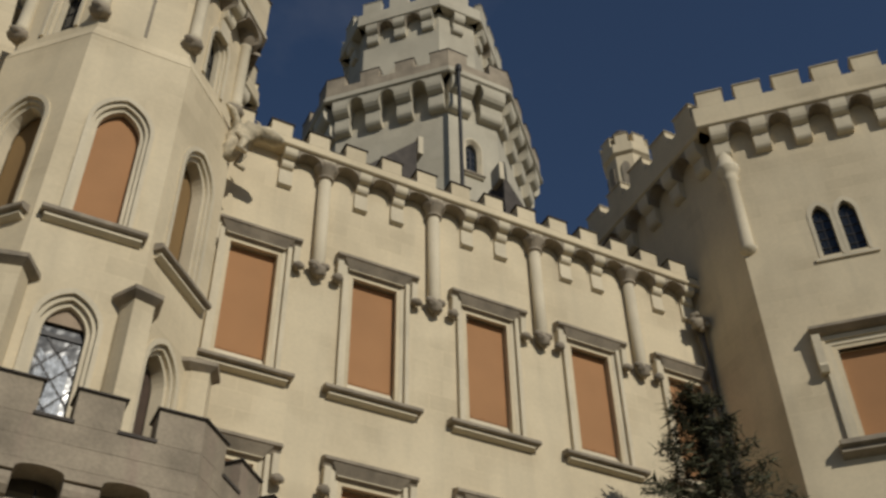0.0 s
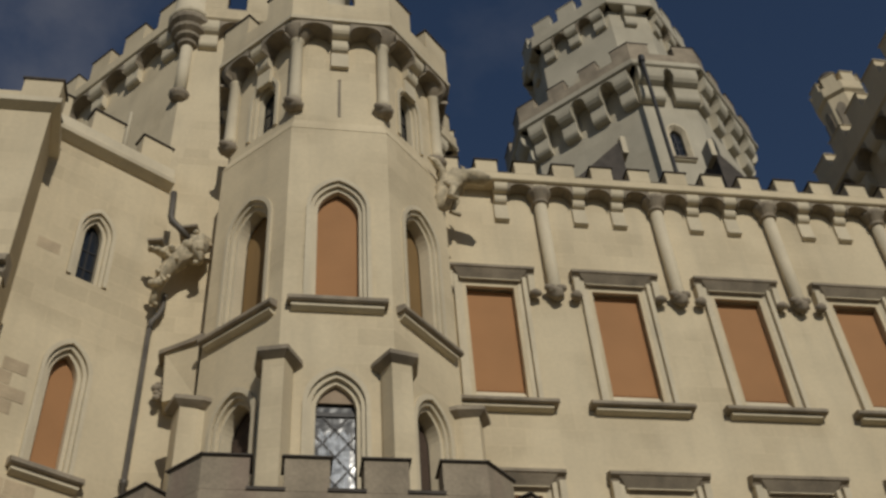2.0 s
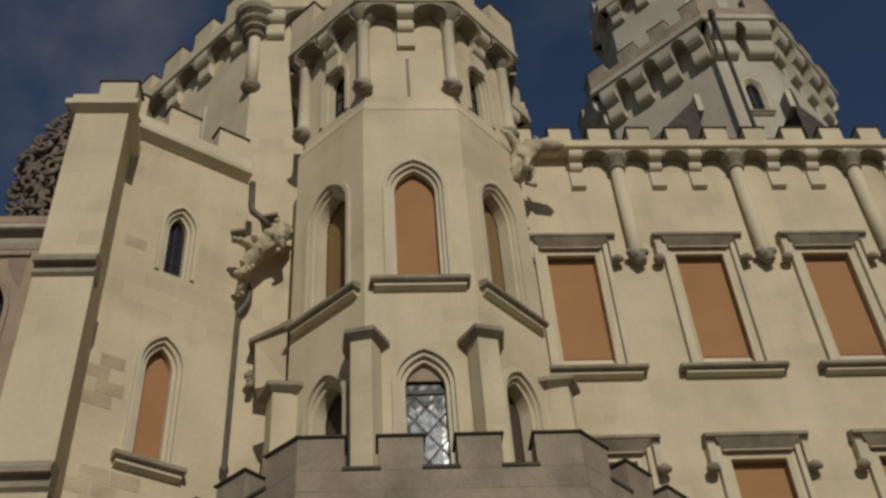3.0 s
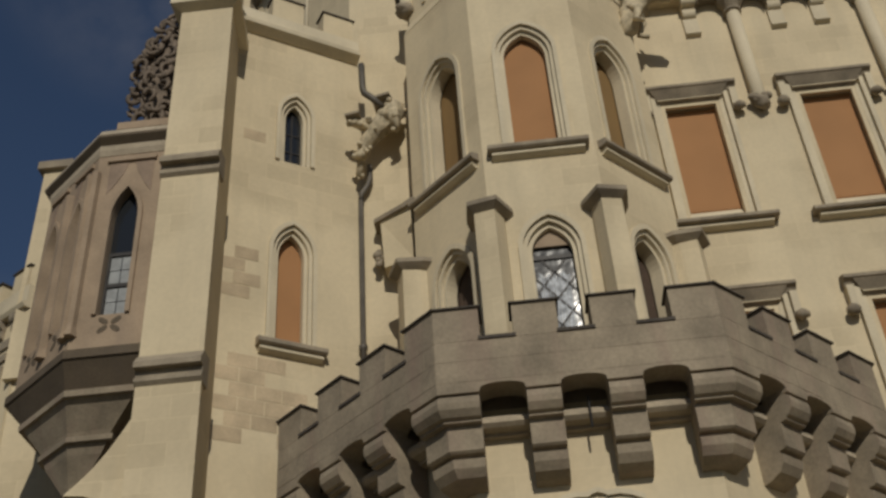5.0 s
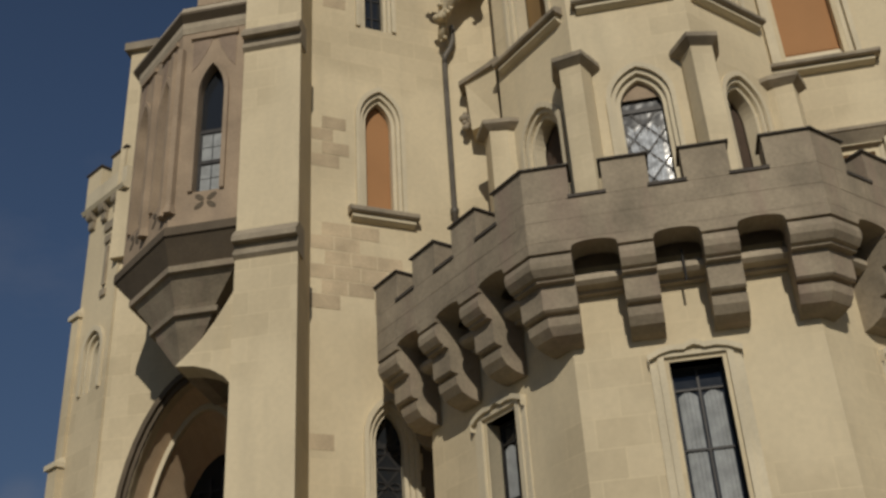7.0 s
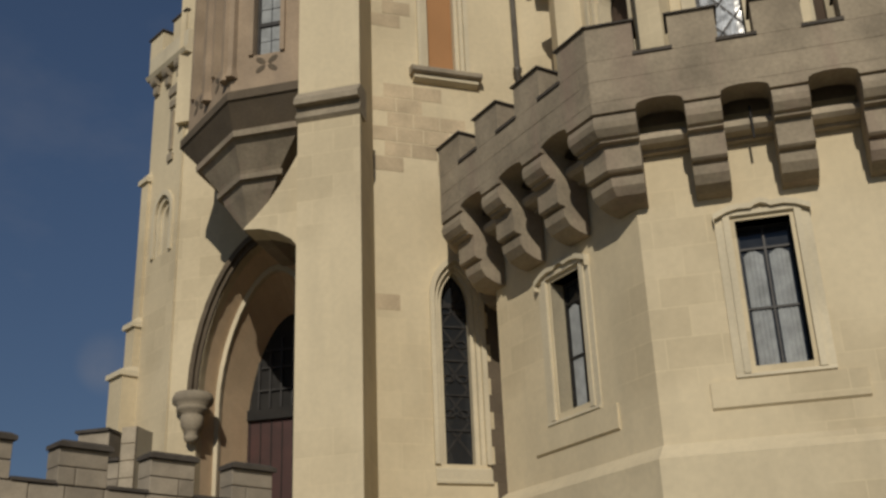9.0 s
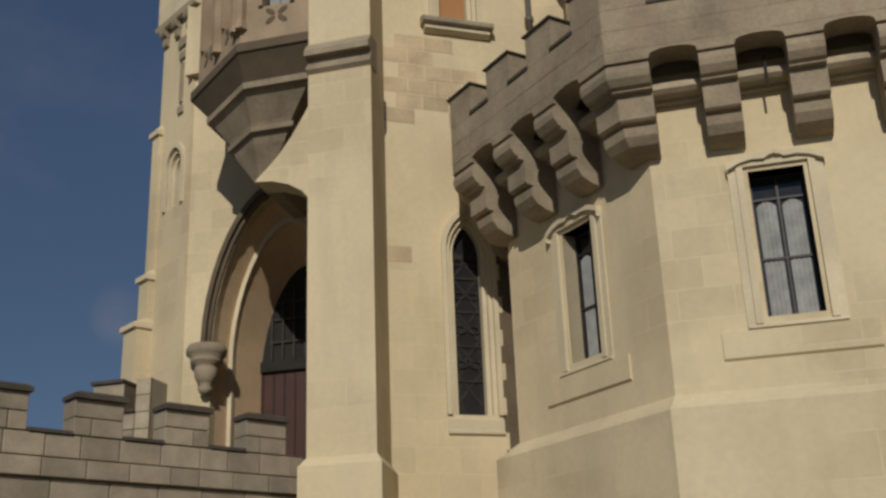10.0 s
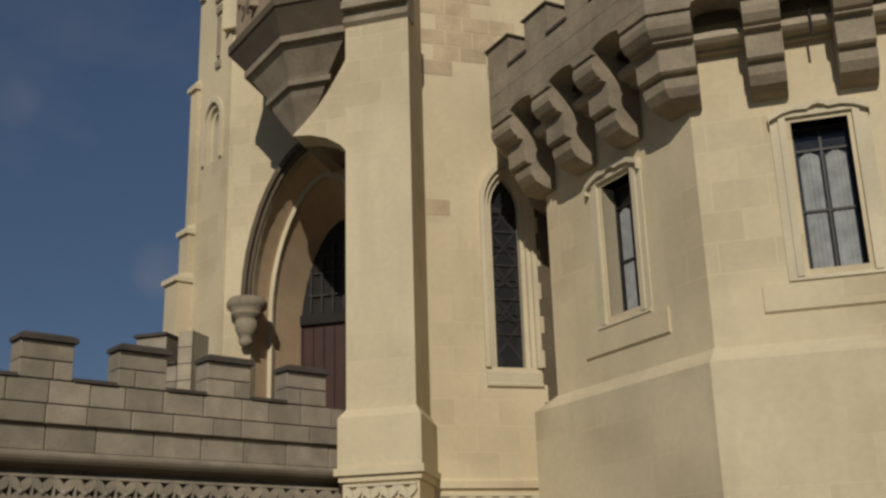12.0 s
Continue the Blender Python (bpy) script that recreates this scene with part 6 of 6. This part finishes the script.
def corner_spout():
    """Clumped water-spout beast over the head of the drainpipe."""
    t = thing("spout_beast", pose(-2.1, 17.5, 17.8), "pale carved stone spout beast above the drainpipe", "gargoyle")
    rng = random.Random(21)
    for name, path in (("body", [(-1.60, 17.75, 19.0, .16), (-1.72, 17.6, 18.8, .25), (-1.90, 17.5, 18.5, .27), (-2.15, 17.45, 18.15, .20), (-2.35, 17.5, 17.8, .13), (-2.46, 17.6, 17.45, .09), (-2.50, 17.7, 17.1, .08)]),
                       ("snout", [(-2.10, 17.45, 18.2, .15), (-2.35, 17.35, 18.3, .14), (-2.55, 17.25, 18.3, .11), (-2.66, 17.2, 18.2, .07)]),
                       ("wing", [(-1.62, 17.4, 18.1, .10), (-1.72, 17.35, 18.45, .15), (-1.75, 17.4, 18.8, .14), (-1.85, 17.5, 19.1, .07)]),
                       ("collar", [(-2.30, 17.45, 17.62, .10), (-2.42, 17.5, 17.55, .15), (-2.54, 17.5, 17.48, .09)])):
        path = [(x - 0.14, y, z - 0.26, r) for x, y, z, r in path]
        bm = bmesh.new()
        tube(bm, path, 12, 0.9)
        for j in range(9):
            x, y, z, r = rng.choice(path)
            bmesh.ops.create_icosphere(bm, subdivisions=2, radius=rng.uniform(0.35, 0.65) * r,
                                       matrix=pose(x + rng.uniform(-1, 1) * r, y - rng.uniform(0.3, 1) * r, z + rng.uniform(-1, 1) * r))
        part(name, bm, BEAST, t, smooth=True)
    bm = bmesh.new()
    prism(bm, [(-2.3, 17.25), (-1.9, 17.15), (-1.75, 17.8), (-2.25, 17.85)], 18.70, 18.76)
    part("cap_slab", bm, WEATHER_SHADE, t, "dark weathered slab")
    bm = bmesh.new()
    tube(bm, [(-2.50, 17.22, 19.75, 0.075), (-2.48, 17.22, 19.0, 0.075), (-2.44, 17.22, 18.85, 0.08), (-2.28, 17.22, 18.68, 0.075), (-2.06, 17.3, 18.45, 0.07)], 10)
    part("elbow_pipe", bm, PIPE, t, "dark lead pipe bent into the spout", smooth=True)
    bm = bmesh.new()
    prism(bm, [(-2.86, 17.03), (-2.54, 16.98), (-2.52, 17.2), (-2.84, 17.22)], 18.06, 18.12)
    part("snout_slab", bm, WEATHER_SHADE, t, "dark weathered slab")


def corner_setoff():
    """Sloping stone set-off in the corner west of the turret, with a short block under it."""
    t = structure("setoff_turret_corner", "sloping weathered stone set-off beside the turret", "set-off")
    bm = bmesh.new()
    prism(bm, [(-1.42, 17.0), (-2.36, 17.62), (-2.36, 18.0), (-1.42, 18.0)], 15.50, 15.60)
    prism(bm, [(-1.42, 17.0), (-2.36, 17.62), (-2.36, 18.0), (-1.42, 18.0)], 15.601, 16.1, [(-1.42, 17.5), (-1.9, 17.9), (-1.9, 18.0), (-1.42, 18.0)])
    part("slope", bm, WEATHER_SHADE, t)
    bm = bmesh.new()
    prism(bm, [(-1.55, 17.3), (-2.15, 17.55), (-2.15, 18.0), (-1.55, 18.0)], 14.3, 15.499, [(-1.55, 17.2), (-2.22, 17.6), (-2.22, 18.0), (-1.55, 18.0)])
    part("block", bm, CREAM, t)
    bm = bmesh.new()
    rng = random.Random(3)
    for j in range(7):
        bmesh.ops.create_icosphere(bm, subdivisions=2, radius=rng.uniform(0.05, 0.1), matrix=pose(-2.32 + rng.uniform(-.12, .12), 17.75, 14.7 + rng.uniform(-.2, .2)))
    part("leaf_stop", bm, WEATHER_SHADE, t, "small carved leaf stop", smooth=True)


def east_downpipe():
    """Downpipe with a leafy head where the range meets the east tower."""
    d = thing("drainpipe", pose(17.05, 17.7, 0), "dark lead downpipe with a leafy carved head", "drainpipe")
    bm = bmesh.new()
    tube(bm, [(17.1, 17.72, 19.75, 0.10), (17.12, 17.72, 19.4, 0.09), (17.18, 17.74, 19.0, 0.085), (17.18, 17.74, 12.0, 0.085)], 10)
    part("pipe", bm, PIPE, d, smooth=True)
    bm = bmesh.new()
    rng = random.Random(17)
    tube(bm, [(16.75, 17.5, 19.75, 0.08), (16.9, 17.55, 19.9, 0.16), (17.1, 17.65, 20.0, 0.2), (17.2, 17.8, 20.2, 0.14)], 10, 0.9)
    for j in range(12):
        bmesh.ops.create_icosphere(bm, subdivisions=2, radius=rng.uniform(0.05, 0.11), matrix=pose(16.98 + rng.uniform(-.28, .2), 17.52 + rng.uniform(-.05, .1), 19.92 + rng.uniform(-.2, .25)))
    part("carved_head", bm, WEATHER_SHADE, d, "clumped carved leaves", smooth=True)


corner_spout()
corner_setoff()
east_downpipe()


# ---- conifer in front of the range ----
def conifer(x, y, top):
    rng = random.Random(7)
    t = thing("conifer", pose(x, y, 0), "dark open-branched conifer before the castle wall", "tree")
    bm = bmesh.new()
    lathe(bm, [(0.28, 0), (0.22, top * 0.4), (0.1, top * 0.8), (0.02, top)], 10)
    for k in range(70):
        z = top * (0.55 + 0.44 * k / 70)
        a = k * 2.4
        L = 0.3 + (top - z) * 0.38
        d = Vector((math.cos(a), math.sin(a), 0.25))
        side = Vector((-math.sin(a), math.cos(a), 0))
        r = 0.035
        vs = [bm.verts.new(Vector((0, 0, z)) + side * r), bm.verts.new(Vector((0, 0, z)) - side * r), bm.verts.new(Vector((0, 0, z + r * 2))), bm.verts.new(Vector((0, 0, z)) + d * L)]
        for q in ((0, 1, 3), (1, 2, 3), (2, 0, 3)):
            bm.faces.new([vs[i] for i in q])
    part("trunk", bm, BARK, t, "brown bark", pose(x, y, 0))
    verts, faces = [], []
    for k in range(14000):
        b = int(rng.random() * 70)
        zb = top * (0.55 + 0.44 * b / 70)
        a = b * 2.4 + rng.gauss(0, 0.13)
        L = (0.35 + (top - zb) * 0.38) * (0.1 + 0.95 * rng.random())
        p = Vector((math.cos(a) * L, math.sin(a) * L, zb + 0.25 * L + rng.gauss(0, 0.10) - 0.12))
        d = Vector((rng.gauss(0, 1), rng.gauss(0, 1), rng.gauss(0.2, 0.7))).normalized()
        e = d.orthogonal().normalized()
        s = rng.uniform(0.10, 0.28)
        i = len(verts)
        verts += [p - e * s * 0.16, p + e * s * 0.16, p + d * s + e * s * 0.1, p + d * s * 1.2]
        faces.append((i, i + 1, i + 2, i + 3))
    me = bpy.data.meshes.new("crown")
    me.from_pydata([tuple(v) for v in verts], [], faces)
    me.materials.append(LEAF)
    put("crown", me, t, pose(x, y, 0), "sparse dark needles")


conifer(14.25, 15.4, 15.7)
